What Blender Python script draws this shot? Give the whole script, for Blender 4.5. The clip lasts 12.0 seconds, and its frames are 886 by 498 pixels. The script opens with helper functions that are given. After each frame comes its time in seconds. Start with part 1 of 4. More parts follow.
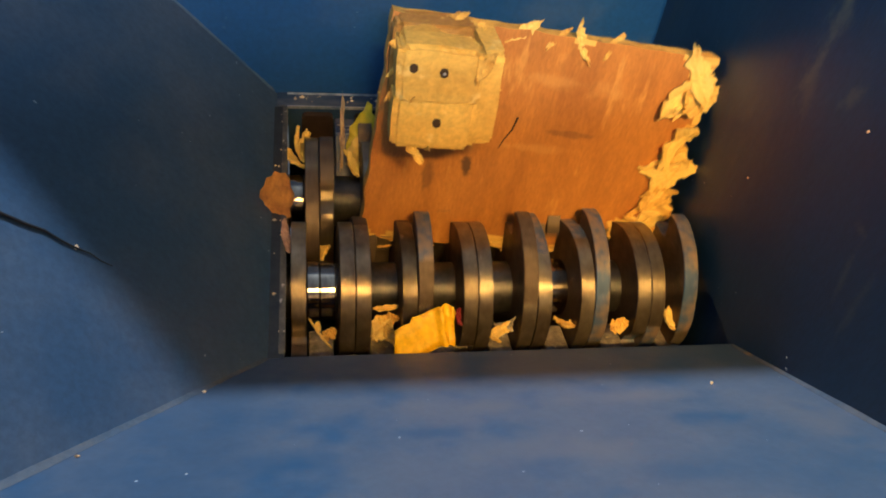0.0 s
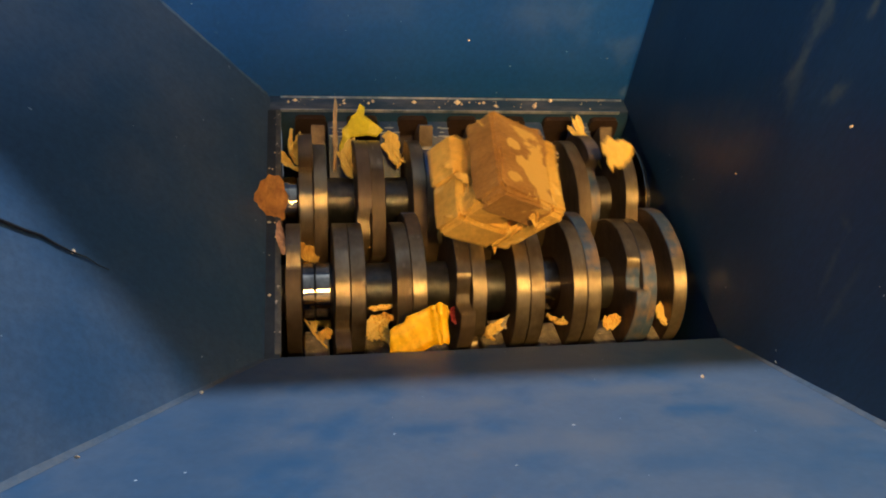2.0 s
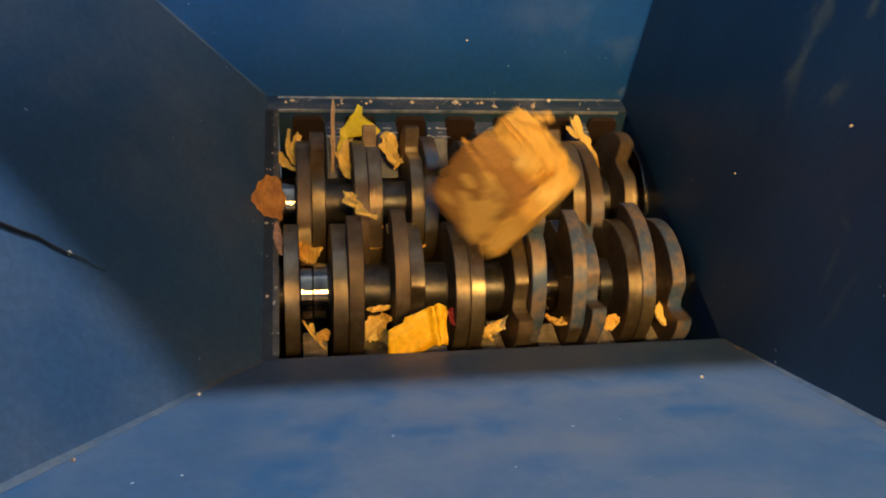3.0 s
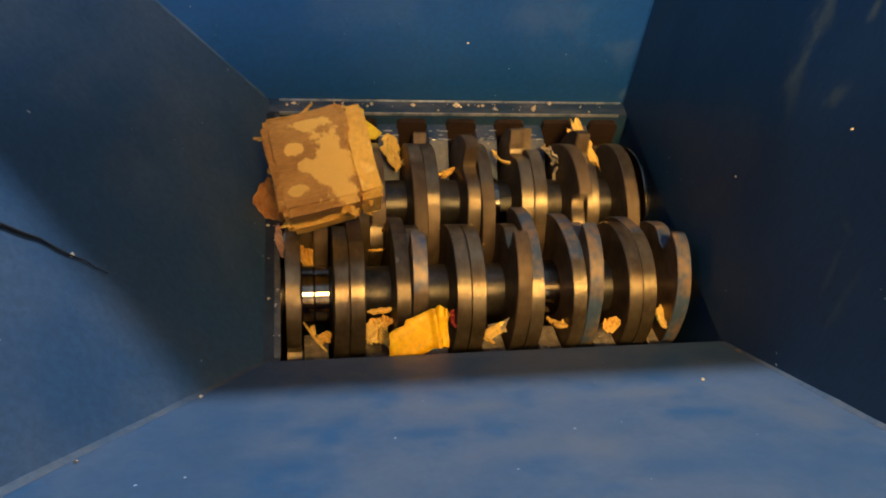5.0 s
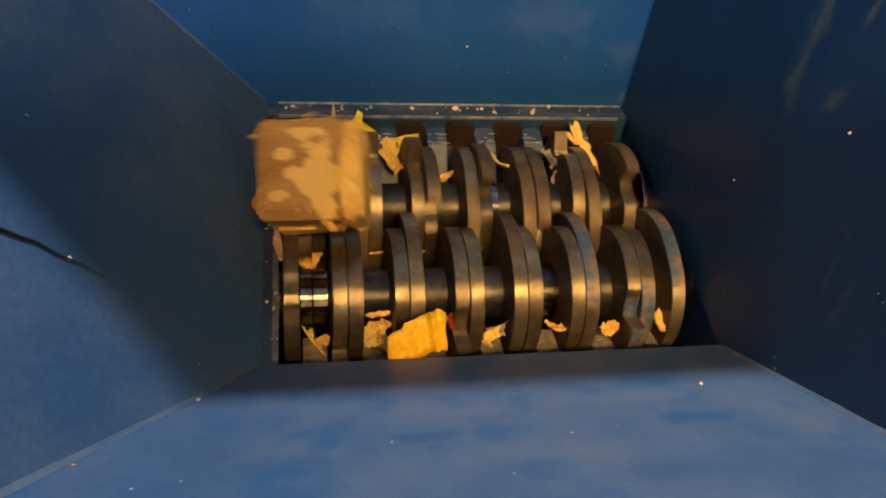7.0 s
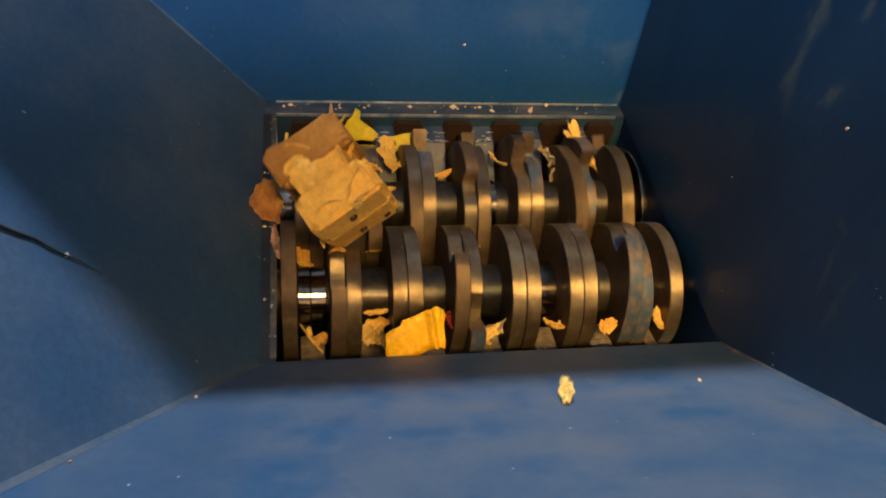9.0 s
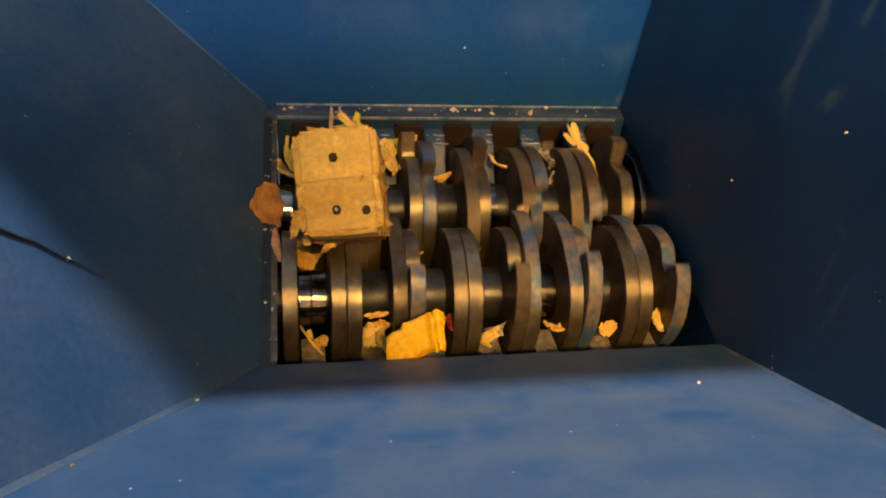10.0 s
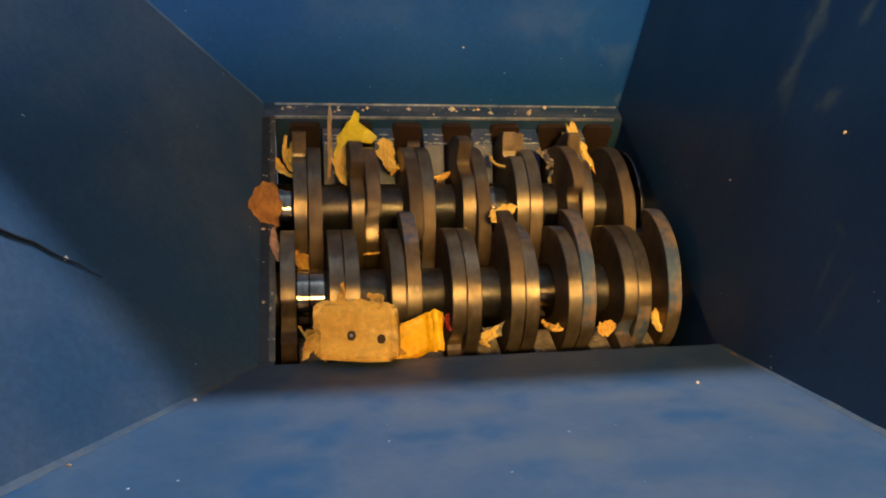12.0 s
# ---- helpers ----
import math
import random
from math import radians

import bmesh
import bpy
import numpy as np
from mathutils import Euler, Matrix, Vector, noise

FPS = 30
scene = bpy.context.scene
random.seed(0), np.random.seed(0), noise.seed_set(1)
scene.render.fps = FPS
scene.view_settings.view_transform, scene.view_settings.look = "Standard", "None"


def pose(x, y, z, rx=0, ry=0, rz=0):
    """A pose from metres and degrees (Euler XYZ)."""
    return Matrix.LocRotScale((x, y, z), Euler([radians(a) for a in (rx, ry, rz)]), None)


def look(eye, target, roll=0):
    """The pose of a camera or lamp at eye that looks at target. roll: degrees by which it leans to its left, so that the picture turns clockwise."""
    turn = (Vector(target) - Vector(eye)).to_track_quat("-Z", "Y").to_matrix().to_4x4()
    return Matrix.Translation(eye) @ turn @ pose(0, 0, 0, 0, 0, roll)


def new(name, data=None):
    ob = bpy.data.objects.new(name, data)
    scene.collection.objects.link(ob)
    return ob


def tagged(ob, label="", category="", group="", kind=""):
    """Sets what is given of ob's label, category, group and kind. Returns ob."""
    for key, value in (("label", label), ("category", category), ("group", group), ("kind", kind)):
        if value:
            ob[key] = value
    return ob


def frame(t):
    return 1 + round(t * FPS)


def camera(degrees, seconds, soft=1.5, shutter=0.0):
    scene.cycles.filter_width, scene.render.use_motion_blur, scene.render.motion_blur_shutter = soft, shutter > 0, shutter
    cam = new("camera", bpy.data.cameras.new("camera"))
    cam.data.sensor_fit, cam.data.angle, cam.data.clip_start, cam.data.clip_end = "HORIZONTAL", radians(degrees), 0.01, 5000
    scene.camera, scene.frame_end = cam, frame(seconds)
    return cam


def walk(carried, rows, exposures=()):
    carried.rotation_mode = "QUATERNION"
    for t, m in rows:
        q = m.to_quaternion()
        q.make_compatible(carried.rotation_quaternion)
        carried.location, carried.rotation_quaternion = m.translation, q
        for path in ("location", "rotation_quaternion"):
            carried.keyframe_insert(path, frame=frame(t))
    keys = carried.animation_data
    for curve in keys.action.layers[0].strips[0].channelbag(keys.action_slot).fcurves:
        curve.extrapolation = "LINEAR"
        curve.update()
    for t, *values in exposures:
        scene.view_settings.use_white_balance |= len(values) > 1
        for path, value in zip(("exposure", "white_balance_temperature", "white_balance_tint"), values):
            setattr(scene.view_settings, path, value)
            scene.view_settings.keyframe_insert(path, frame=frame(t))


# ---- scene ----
# ---- camera ----
cam = camera(58, 12.0, soft=1.9, shutter=0.5)
walk(cam, [
    (0, look((0.0315, -0.3963, 0.6325), (0.1845, 0.1685, -0.0513), 11.231)),
    (0.5, look((0.0325, -0.4037, 0.6384), (0.1878, 0.1598, -0.0460), 11.157)),
    (1, look((0.0336, -0.4025, 0.6379), (0.1892, 0.1619, -0.0457), 10.859)),
    (1.5, look((0.0338, -0.4029, 0.6384), (0.1890, 0.1613, -0.0454), 10.666)),
    (2, look((0.0335, -0.4036, 0.6390), (0.1901, 0.1615, -0.0437), 10.635)),
    (2.5, look((0.0335, -0.4025, 0.6380), (0.1915, 0.1623, -0.0447), 10.705)),
    (3, look((0.0338, -0.4017, 0.6367), (0.1924, 0.1636, -0.0453), 10.668)),
    (5, look((0.0310, -0.4019, 0.6373), (0.1912, 0.1652, -0.0429), 10.801)),
    (5.5, look((0.0320, -0.4029, 0.6387), (0.1921, 0.1653, -0.0407), 10.752)),
    (6, look((0.0332, -0.4046, 0.6381), (0.1922, 0.1656, -0.0399), 10.620)),
    (6.5, look((0.0343, -0.4028, 0.6379), (0.1932, 0.1662, -0.0410), 10.650)),
    (7, look((0.0345, -0.4016, 0.6383), (0.1928, 0.1678, -0.0404), 10.672)),
    (9, look((0.0345, -0.4049, 0.6350), (0.1950, 0.1661, -0.0419), 10.695)),
    (9.5, look((0.0331, -0.4023, 0.6387), (0.1942, 0.1676, -0.0390), 10.742)),
    (10, look((0.0336, -0.4040, 0.6380), (0.1945, 0.1673, -0.0386), 10.696)),
    (10.5, look((0.0324, -0.4054, 0.6393), (0.1937, 0.1667, -0.0366), 10.700)),
    (11, look((0.0328, -0.4043, 0.6381), (0.1947, 0.1671, -0.0382), 10.787)),
    (11.5, look((0.0339, -0.4031, 0.6379), (0.1956, 0.1676, -0.0390), 10.822)),
    (12, look((0.0340, -0.4037, 0.6370), (0.1963, 0.1675, -0.0393), 10.807)),
])

# ---- light ----
LONG, DEEP = 0.45, 0.3686             # mouth of the hopper
SL, SR, SF, SB = 0.981, 0.032, 1.19, 0.187   # run of each wall per metre of rise
HOP, SHIELD = 0.68, 0.92               # height of the hopper and of an unseen shield added at its front
FRONT_Y, BACK_Y, AXIS_Z = 0.1147, 0.2439, -0.0533
FLOOR_Z, HALL, CEIL = -0.62, 4.2, 4.4

world = bpy.data.worlds.new("hall_air")
scene.world = world
world.use_nodes = True
world.node_tree.nodes["Background"].inputs[0].default_value = (0.25, 0.4, 0.7, 1)
world.node_tree.nodes["Background"].inputs[1].default_value = 0.05
scene.view_settings.exposure = 0.0


def area(name, eye, target, size, watts, colour):
    lamp = bpy.data.lights.new(name, "AREA")
    lamp.shape, lamp.size, lamp.energy, lamp.color = "DISK", size, watts, colour
    ob = new(name, lamp)
    ob.matrix_world = look(eye, target)
    return ob


# cool daylight lamp high behind the machine, warm work lamp over the hopper
area("cool_hall_light", (0.45, 3.45, 3.97), (0.2, 0.0, 0.1), 0.26, 350, (0.69, 0.83, 1.0))
warm = area("warm_work_light", (0.36, -1.50, 2.10), (0.76, 0.13, -0.02), 0.10, 7.6, (1.0, 0.56, 0.15))
warm.data.shape, warm.data.size, warm.data.size_y = "RECTANGLE", 0.7, 0.09
warm.data.spread = radians(42)        # narrow beam, aimed to the right so that the left wall stays dim
# hall lamp in front, whose light clears the added shield and reaches the upper walls
hall = area("hall_tube_light", (-0.2, -3.0, 2.56), (0.1, 0.35, 0.2), 1.2, 120, (0.80, 0.90, 1.0))
hall.data.shape, hall.data.size, hall.data.size_y = "RECTANGLE", 1.2, 0.24


# ---- materials ----
def mat(name, base, rough=0.5, metal=0.0, second=None, scale=40.0, detail=6.0, spread=(0.4, 0.65),
        bump=0.0, bump_scale=None, rough2=None, stretch=(1, 1, 1), specks=None, speck_scale=90.0,
        speck_cut=0.72, speck_soft=0.03, grain=0.16, per_object=0.0, coat=0.0, spec=0.5, turned=0.0):
    """Two-colour noise paint with bump, an optional layer of specks and a shift per object."""
    m = bpy.data.materials.new(name)
    m.use_nodes = True
    nt = m.node_tree
    n, l = nt.nodes, nt.links
    b = n["Principled BSDF"]
    b.inputs["Roughness"].default_value, b.inputs["Metallic"].default_value = rough, metal
    b.inputs["Coat Weight"].default_value = coat
    b.inputs["Specular IOR Level"].default_value = spec
    if turned:                                   # fine scratches round the x axis, as on a lathe
        tan = n.new("ShaderNodeTangent")
        tan.direction_type, tan.axis = "RADIAL", "X"
        b.inputs["Anisotropic"].default_value, b.inputs["Anisotropic Rotation"].default_value = turned, 0.25
        l.new(tan.outputs[0], b.inputs["Tangent"])
    co = n.new("ShaderNodeTexCoord")
    mp = n.new("ShaderNodeMapping")
    mp.inputs["Scale"].default_value = stretch
    l.new(co.outputs["Object"], mp.inputs["Vector"])
    vec = mp.outputs["Vector"]
    if per_object:
        info = n.new("ShaderNodeObjectInfo")
        add = n.new("ShaderNodeVectorMath")
        add.operation = "ADD"
        mul = n.new("ShaderNodeMath")
        mul.operation = "MULTIPLY"
        mul.inputs[1].default_value = 7.0
        l.new(info.outputs["Random"], mul.inputs[0])
        l.new(vec, add.inputs[0])
        l.new(mul.outputs[0], add.inputs[1])
        vec = add.outputs[0]

    def noise_ramp(s, d, lo, hi):
        t = n.new("ShaderNodeTexNoise")
        t.inputs["Scale"].default_value, t.inputs["Detail"].default_value = s, d
        t.inputs["Roughness"].default_value = 0.65
        l.new(vec, t.inputs["Vector"])
        r = n.new("ShaderNodeMapRange")
        r.inputs["From Min"].default_value, r.inputs["From Max"].default_value = lo, hi
        l.new(t.outputs["Fac"], r.inputs["Value"])
        return r.outputs["Result"], t.outputs["Fac"]

    fac, raw = noise_ramp(scale, detail, *spread)
    mix = n.new("ShaderNodeMix")
    mix.data_type = "RGBA"
    mix.inputs["A"].default_value = (*base, 1)
    mix.inputs["B"].default_value = (*(second or base), 1)
    l.new(fac, mix.inputs["Factor"])
    out = mix.outputs["Result"]
    if specks:
        f2, _ = noise_ramp(speck_scale, 3.0, speck_cut, speck_cut + speck_soft)
        m2 = n.new("ShaderNodeMix")
        m2.data_type = "RGBA"
        m2.inputs["B"].default_value = (*specks, 1)
        l.new(out, m2.inputs["A"])
        l.new(f2, m2.inputs["Factor"])
        out = m2.outputs["Result"]
    if grain:                                    # fine uneven grain over everything
        g, _ = noise_ramp(170.0, 4.0, 0.3, 0.7)
        r = n.new("ShaderNodeMapRange")
        r.inputs["To Min"].default_value, r.inputs["To Max"].default_value = 1 - grain, 1 + grain
        l.new(g, r.inputs["Value"])
        h = n.new("ShaderNodeHueSaturation")
        l.new(r.outputs["Result"], h.inputs["Value"])
        l.new(out, h.inputs["Color"])
        out = h.outputs["Color"]
    if per_object:
        hsv = n.new("ShaderNodeHueSaturation")
        r = n.new("ShaderNodeMapRange")
        r.inputs["To Min"].default_value, r.inputs["To Max"].default_value = 1 - per_object, 1 + per_object
        l.new(info.outputs["Random"], r.inputs["Value"])
        l.new(r.outputs["Result"], hsv.inputs["Value"])
        l.new(out, hsv.inputs["Color"])
        out = hsv.outputs["Color"]
    l.new(out, b.inputs["Base Color"])
    if rough2 is not None:
        f3, _ = noise_ramp(scale * 0.7, 4.0, 0.35, 0.7)
        r = n.new("ShaderNodeMapRange")
        r.inputs["To Min"].default_value, r.inputs["To Max"].default_value = rough, rough2
        l.new(f3, r.inputs["Value"])
        l.new(r.outputs["Result"], b.inputs["Roughness"])
    if bump:
        t = n.new("ShaderNodeTexNoise")
        t.inputs["Scale"].default_value, t.inputs["Detail"].default_value = bump_scale or scale * 2, 5.0
        l.new(vec, t.inputs["Vector"])
        bp = n.new("ShaderNodeBump")
        bp.inputs["Strength"].default_value, bp.inputs["Distance"].default_value = bump, 0.002
        l.new(t.outputs["Fac"], bp.inputs["Height"])
        l.new(bp.outputs["Normal"], b.inputs["Normal"])
    return m


def smudge(m, colour, marks, scale=60.0, soft=0.3, ragged=2.2, stretch=(1, 1, 1)):
    """Worn or dirty marks with a shape of their own: ellipsoids (place, size, turn about x, strength) with an outline torn by noise."""
    n, l = m.node_tree.nodes, m.node_tree.links
    b = n["Principled BSDF"]
    co = n.new("ShaderNodeTexCoord")
    mp = n.new("ShaderNodeMapping")
    mp.inputs["Scale"].default_value = stretch
    l.new(co.outputs["Object"], mp.inputs["Vector"])
    t = n.new("ShaderNodeTexNoise")
    t.inputs["Scale"].default_value, t.inputs["Detail"].default_value, t.inputs["Roughness"].default_value = scale, 7.0, 0.6
    l.new(mp.outputs["Vector"], t.inputs["Vector"])
    rag = n.new("ShaderNodeMath")
    rag.operation = "MULTIPLY_ADD"
    rag.inputs[1].default_value, rag.inputs[2].default_value = ragged, 0.5 - 0.5 * ragged
    l.new(t.outputs["Fac"], rag.inputs[0])
    for place, size, turn, strength in marks:
        at = n.new("ShaderNodeMapping")
        at.vector_type = "TEXTURE"
        at.inputs["Location"].default_value, at.inputs["Scale"].default_value = place, size
        at.inputs["Rotation"].default_value = (radians(turn), 0, 0)
        l.new(co.outputs["Object"], at.inputs["Vector"])
        ln = n.new("ShaderNodeVectorMath")
        ln.operation = "LENGTH"
        l.new(at.outputs["Vector"], ln.inputs[0])
        f = n.new("ShaderNodeMath")
        f.operation = "SUBTRACT"
        l.new(rag.outputs[0], f.inputs[0])
        l.new(ln.outputs["Value"], f.inputs[1])
        r = n.new("ShaderNodeMapRange")
        r.interpolation_type = "SMOOTHSTEP"
        r.inputs["From Min"].default_value, r.inputs["From Max"].default_value = -0.5, -0.5 + soft
        r.inputs["To Max"].default_value = strength
        l.new(f.outputs[0], r.inputs["Value"])
        mix = n.new("ShaderNodeMix")
        mix.data_type = "RGBA"
        mix.inputs["B"].default_value = (*colour, 1)
        l.new(b.inputs["Base Color"].links[0].from_socket, mix.inputs["A"])
        l.new(r.outputs["Result"], mix.inputs["Factor"])
        l.new(mix.outputs["Result"], b.inputs["Base Color"])
    return m


BLUE = mat("clean_blue_paint", (0.003, 0.047, 0.148), 0.38, second=(0.008, 0.060, 0.160), scale=6.0, detail=9.0,
           spread=(0.42, 0.72), bump=0.10, bump_scale=60.0, rough2=0.55, specks=(0.04, 0.09, 0.17), speck_scale=22.0, speck_cut=0.70)
smudge(BLUE, (0.06, 0.10, 0.16), [((0.446, 0.372, 0.010), (0.010, 0.02, 0.012), 0, 0.9), ((0.432, 0.384, 0.070), (0.022, 0.03, 0.030), 0, 0.3),
                                ((0.330, 0.392, 0.110), (0.08, 0.03, 0.05), 0, 0.25), ((0.12, 0.395, 0.12), (0.10, 0.03, 0.06), 0, 0.2)], 40.0, 1.0, 3.0)
BLUE_DUSTY = mat("dust_scuffed_blue_paint", (0.018, 0.060, 0.124), 0.45, second=(0.056, 0.083, 0.126), scale=6.0, detail=6.0, grain=0.08,
                 spread=(0.34, 0.62), bump=0.08, bump_scale=70.0, rough2=0.65, specks=(0.012, 0.058, 0.128), speck_scale=9.0, speck_cut=0.56, speck_soft=0.13)
smudge(BLUE_DUSTY, (0.008, 0.055, 0.126), [((0.345, -0.135, 0.113), (0.045, 0.016, 0.03), 0, 0.9), ((0.117, -0.14, 0.118), (0.035, 0.013, 0.03), 0, 0.8),
                                         ((0.02, -0.17, 0.143), (0.05, 0.02, 0.03), 0, 0.6), ((0.28, -0.20, 0.168), (0.06, 0.02, 0.03), 0, 0.5)], 24.0, 0.9, 3.0)
smudge(BLUE_DUSTY, (0.085, 0.096, 0.118), [((0.17, -0.105, 0.088), (0.09, 0.02, 0.03), 0, 0.7), ((0.30, -0.10, 0.084), (0.10, 0.018, 0.03), 0, 0.6),
                                         ((0.22, -0.165, 0.139), (0.10, 0.03, 0.04), 0, 0.6), ((0.42, -0.15, 0.126), (0.04, 0.05, 0.05), 0, 0.5)], 16.0, 1.2, 3.0)
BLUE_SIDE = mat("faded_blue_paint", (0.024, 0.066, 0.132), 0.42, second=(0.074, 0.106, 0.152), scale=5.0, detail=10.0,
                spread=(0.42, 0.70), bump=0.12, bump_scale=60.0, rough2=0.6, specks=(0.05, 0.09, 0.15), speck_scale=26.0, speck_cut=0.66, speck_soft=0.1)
# smeared paint of the right side, its shade mixed into a darker blue
BLUE_RIGHT = mat("smeared_shaded_blue_paint", (0.006, 0.034, 0.094), 0.38, second=(0.010, 0.044, 0.106), scale=5.0, detail=9.0, spread=(0.42, 0.70),
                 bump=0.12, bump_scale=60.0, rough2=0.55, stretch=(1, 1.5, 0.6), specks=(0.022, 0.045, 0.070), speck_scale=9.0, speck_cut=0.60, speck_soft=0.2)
smudge(BLUE_RIGHT, (0.075, 0.105, 0.115), [((0.46, 0.118, 0.315), (0.05, 0.018, 0.075), 0, 0.9), ((0.458, 0.100, 0.238), (0.05, 0.013, 0.035), -25, 0.5),
                                      ((0.459, 0.053, 0.273), (0.05, 0.008, 0.02), 20, 0.7), ((0.457, -0.030, 0.211), (0.05, 0.014, 0.008), 0, 0.5),
                                      ((0.456, -0.048, 0.175), (0.05, 0.006, 0.035), -15, 0.55), ((0.456, -0.075, 0.165), (0.05, 0.006, 0.05), -10, 0.35),
                                      ((0.461, 0.072, 0.340), (0.05, 0.006, 0.02), 0, 0.8), ((0.456, 0.130, 0.16), (0.05, 0.06, 0.05), 0, 0.16)], 42.0, 1.1, 3.0, (1, 1.4, 0.8))
# chamber blue darkened for the back plate: the shade is in the colour
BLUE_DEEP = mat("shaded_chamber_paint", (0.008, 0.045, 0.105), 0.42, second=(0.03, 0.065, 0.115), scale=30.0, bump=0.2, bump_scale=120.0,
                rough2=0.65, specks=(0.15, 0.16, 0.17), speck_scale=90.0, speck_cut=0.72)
SEAM = mat("dusty_weld_fillet", (0.030, 0.058, 0.098), 0.65, second=(0.064, 0.075, 0.092), scale=34.0, detail=8.0, spread=(0.4, 0.62), bump=0.5, bump_scale=90.0,
           specks=(0.16, 0.11, 0.07), speck_scale=55.0, speck_cut=0.66, speck_soft=0.08)
BLUE_CHAMBER = mat("dusty_blue_paint", (0.018, 0.055, 0.16), 0.38, second=(0.085, 0.105, 0.19), scale=30.0,
                   bump=0.2, bump_scale=120.0, rough2=0.65, specks=(0.25, 0.25, 0.24), speck_scale=80.0, speck_cut=0.68)
BARE_EDGE = mat("worn_bare_edge", (0.50, 0.52, 0.55), 0.32, 0.7, second=(0.16, 0.22, 0.30), scale=50.0, bump=0.3, bump_scale=200)
GREY_EDGE = mat("scraped_grey_edge", (0.13, 0.125, 0.11), 0.45, 0.3, second=(0.05, 0.055, 0.06), scale=50.0, bump=0.3, bump_scale=200.0, specks=(0.5, 0.46, 0.4), speck_scale=90.0, speck_cut=0.62)
STEEL = mat("brown_worn_steel", (0.31, 0.265, 0.185), 0.30, 0.78, second=(0.125, 0.094, 0.066), scale=22.0, detail=10.0, spread=(0.36, 0.66),
            bump=0.2, bump_scale=300.0, rough2=0.56, per_object=0.3, turned=0.7, specks=(0.40, 0.34, 0.27), speck_scale=60.0, speck_cut=0.64, speck_soft=0.1)
STEEL_EDGE = mat("bright_worn_steel_edge", (0.30, 0.25, 0.18), 0.42, 1.0, second=(0.17, 0.135, 0.095), scale=80.0, bump=0.2, bump_scale=300.0)
STEEL_HOOK = mat("dirty_hook_steel", (0.17, 0.13, 0.092), 0.48, 0.6, second=(0.085, 0.062, 0.045), scale=30.0, rough2=0.7, per_object=0.25, bump=0.15, bump_scale=200.0)
STEEL_FACE = mat("dark_oiled_steel", (0.125, 0.086, 0.058), 0.48, 0.5, second=(0.055, 0.039, 0.028), scale=40.0, rough2=0.7, bump=0.1)
STEEL_BLUE = mat("blue_paint_left_on_steel", (0.065, 0.118, 0.225), 0.40, 0.3, second=(0.24, 0.18, 0.14), scale=42.0, detail=9.0,
                 spread=(0.44, 0.60), bump=0.15, bump_scale=220.0)
BAR = mat("polished_shaft_steel", (0.44, 0.38, 0.30), 0.11, 1.0, second=(0.16, 0.145, 0.13), scale=30.0, rough2=0.17, turned=0.6, stretch=(2, 1, 1))
SHAFT = mat("dull_shaft_steel", (0.135, 0.125, 0.115), 0.36, 0.85, second=(0.045, 0.055, 0.065), scale=24.0, rough2=0.6, turned=0.5, bump=0.06, bump_scale=160.0)
FLANGE = mat("scraped_blue_flange", (0.014, 0.045, 0.105), 0.32, 0.2, second=(0.075, 0.095, 0.145), scale=45.0, detail=8.0, stretch=(0.3, 1, 1),
             spread=(0.45, 0.62), bump=0.2, bump_scale=150.0, rough2=0.5)
PALE = mat("pale_torn_fibre", (0.86, 0.63, 0.18), 0.75, second=(0.74, 0.48, 0.11), scale=40.0, stretch=(1, 6, 1), bump=0.5, bump_scale=120.0)
CRUMB = mat("pale_crumb", (0.80, 0.66, 0.48), 0.7, second=(0.62, 0.42, 0.24), scale=90.0)
FLECK = mat("pale_dust_grain", (0.30, 0.36, 0.44), 0.7, second=(0.2, 0.24, 0.28), scale=60.0)
RUST = mat("rust_brown_iron", (0.044, 0.026, 0.019), 0.6, 0.3, second=(0.03, 0.018, 0.014), scale=40.0, bump=0.3, bump_scale=150.0)
# near-black left plate, darker than the other chamber plates
DARK = mat("near_black_iron", (0.02, 0.02, 0.022), 0.6, 0.3, second=(0.04, 0.035, 0.03), scale=20.0)
PINE = mat("torn_pale_pine", (0.80, 0.53, 0.13), 0.8, second=(0.58, 0.31, 0.055), scale=25.0, detail=9.0, stretch=(1, 1, 7),
           bump=0.2, bump_scale=90.0, per_object=0.12, specks=(0.25, 0.13, 0.05), speck_scale=40.0, speck_cut=0.66)
BLOCK_WOOD = mat("pressed_chip_wood", (0.82, 0.54, 0.125), 0.85, second=(0.64, 0.37, 0.072), scale=9.0, detail=6.0, spread=(0.40, 0.62),
                 bump=0.5, bump_scale=60.0, per_object=0.08, specks=(0.84, 0.60, 0.19), speck_scale=22.0, speck_cut=0.60, speck_soft=0.05)
BLOCK_BROWN = mat("brown_veneer_on_wood", (0.42, 0.225, 0.055), 0.75, second=(0.31, 0.15, 0.034), scale=16.0, detail=8.0, spread=(0.38, 0.62), stretch=(1, 3, 1),
                  bump=0.35, bump_scale=70.0)
smudge(BLOCK_BROWN, (0.70, 0.45, 0.115), [((0.016, 0.010, -0.014), (0.022, 0.042, 0.02), 0, 1.0), ((-0.014, -0.014, -0.014), (0.011, 0.007, 0.02), 0, 1.0),
                                       ((-0.022, 0.024, -0.014), (0.014, 0.005, 0.02), 0, 0.8), ((0.004, -0.034, -0.014), (0.018, 0.006, 0.02), 0, 0.9),
                                       ((-0.004, 0.004, -0.014), (0.012, 0.008, 0.02), 0, 0.9)], 60.0, 0.2, 2.4)
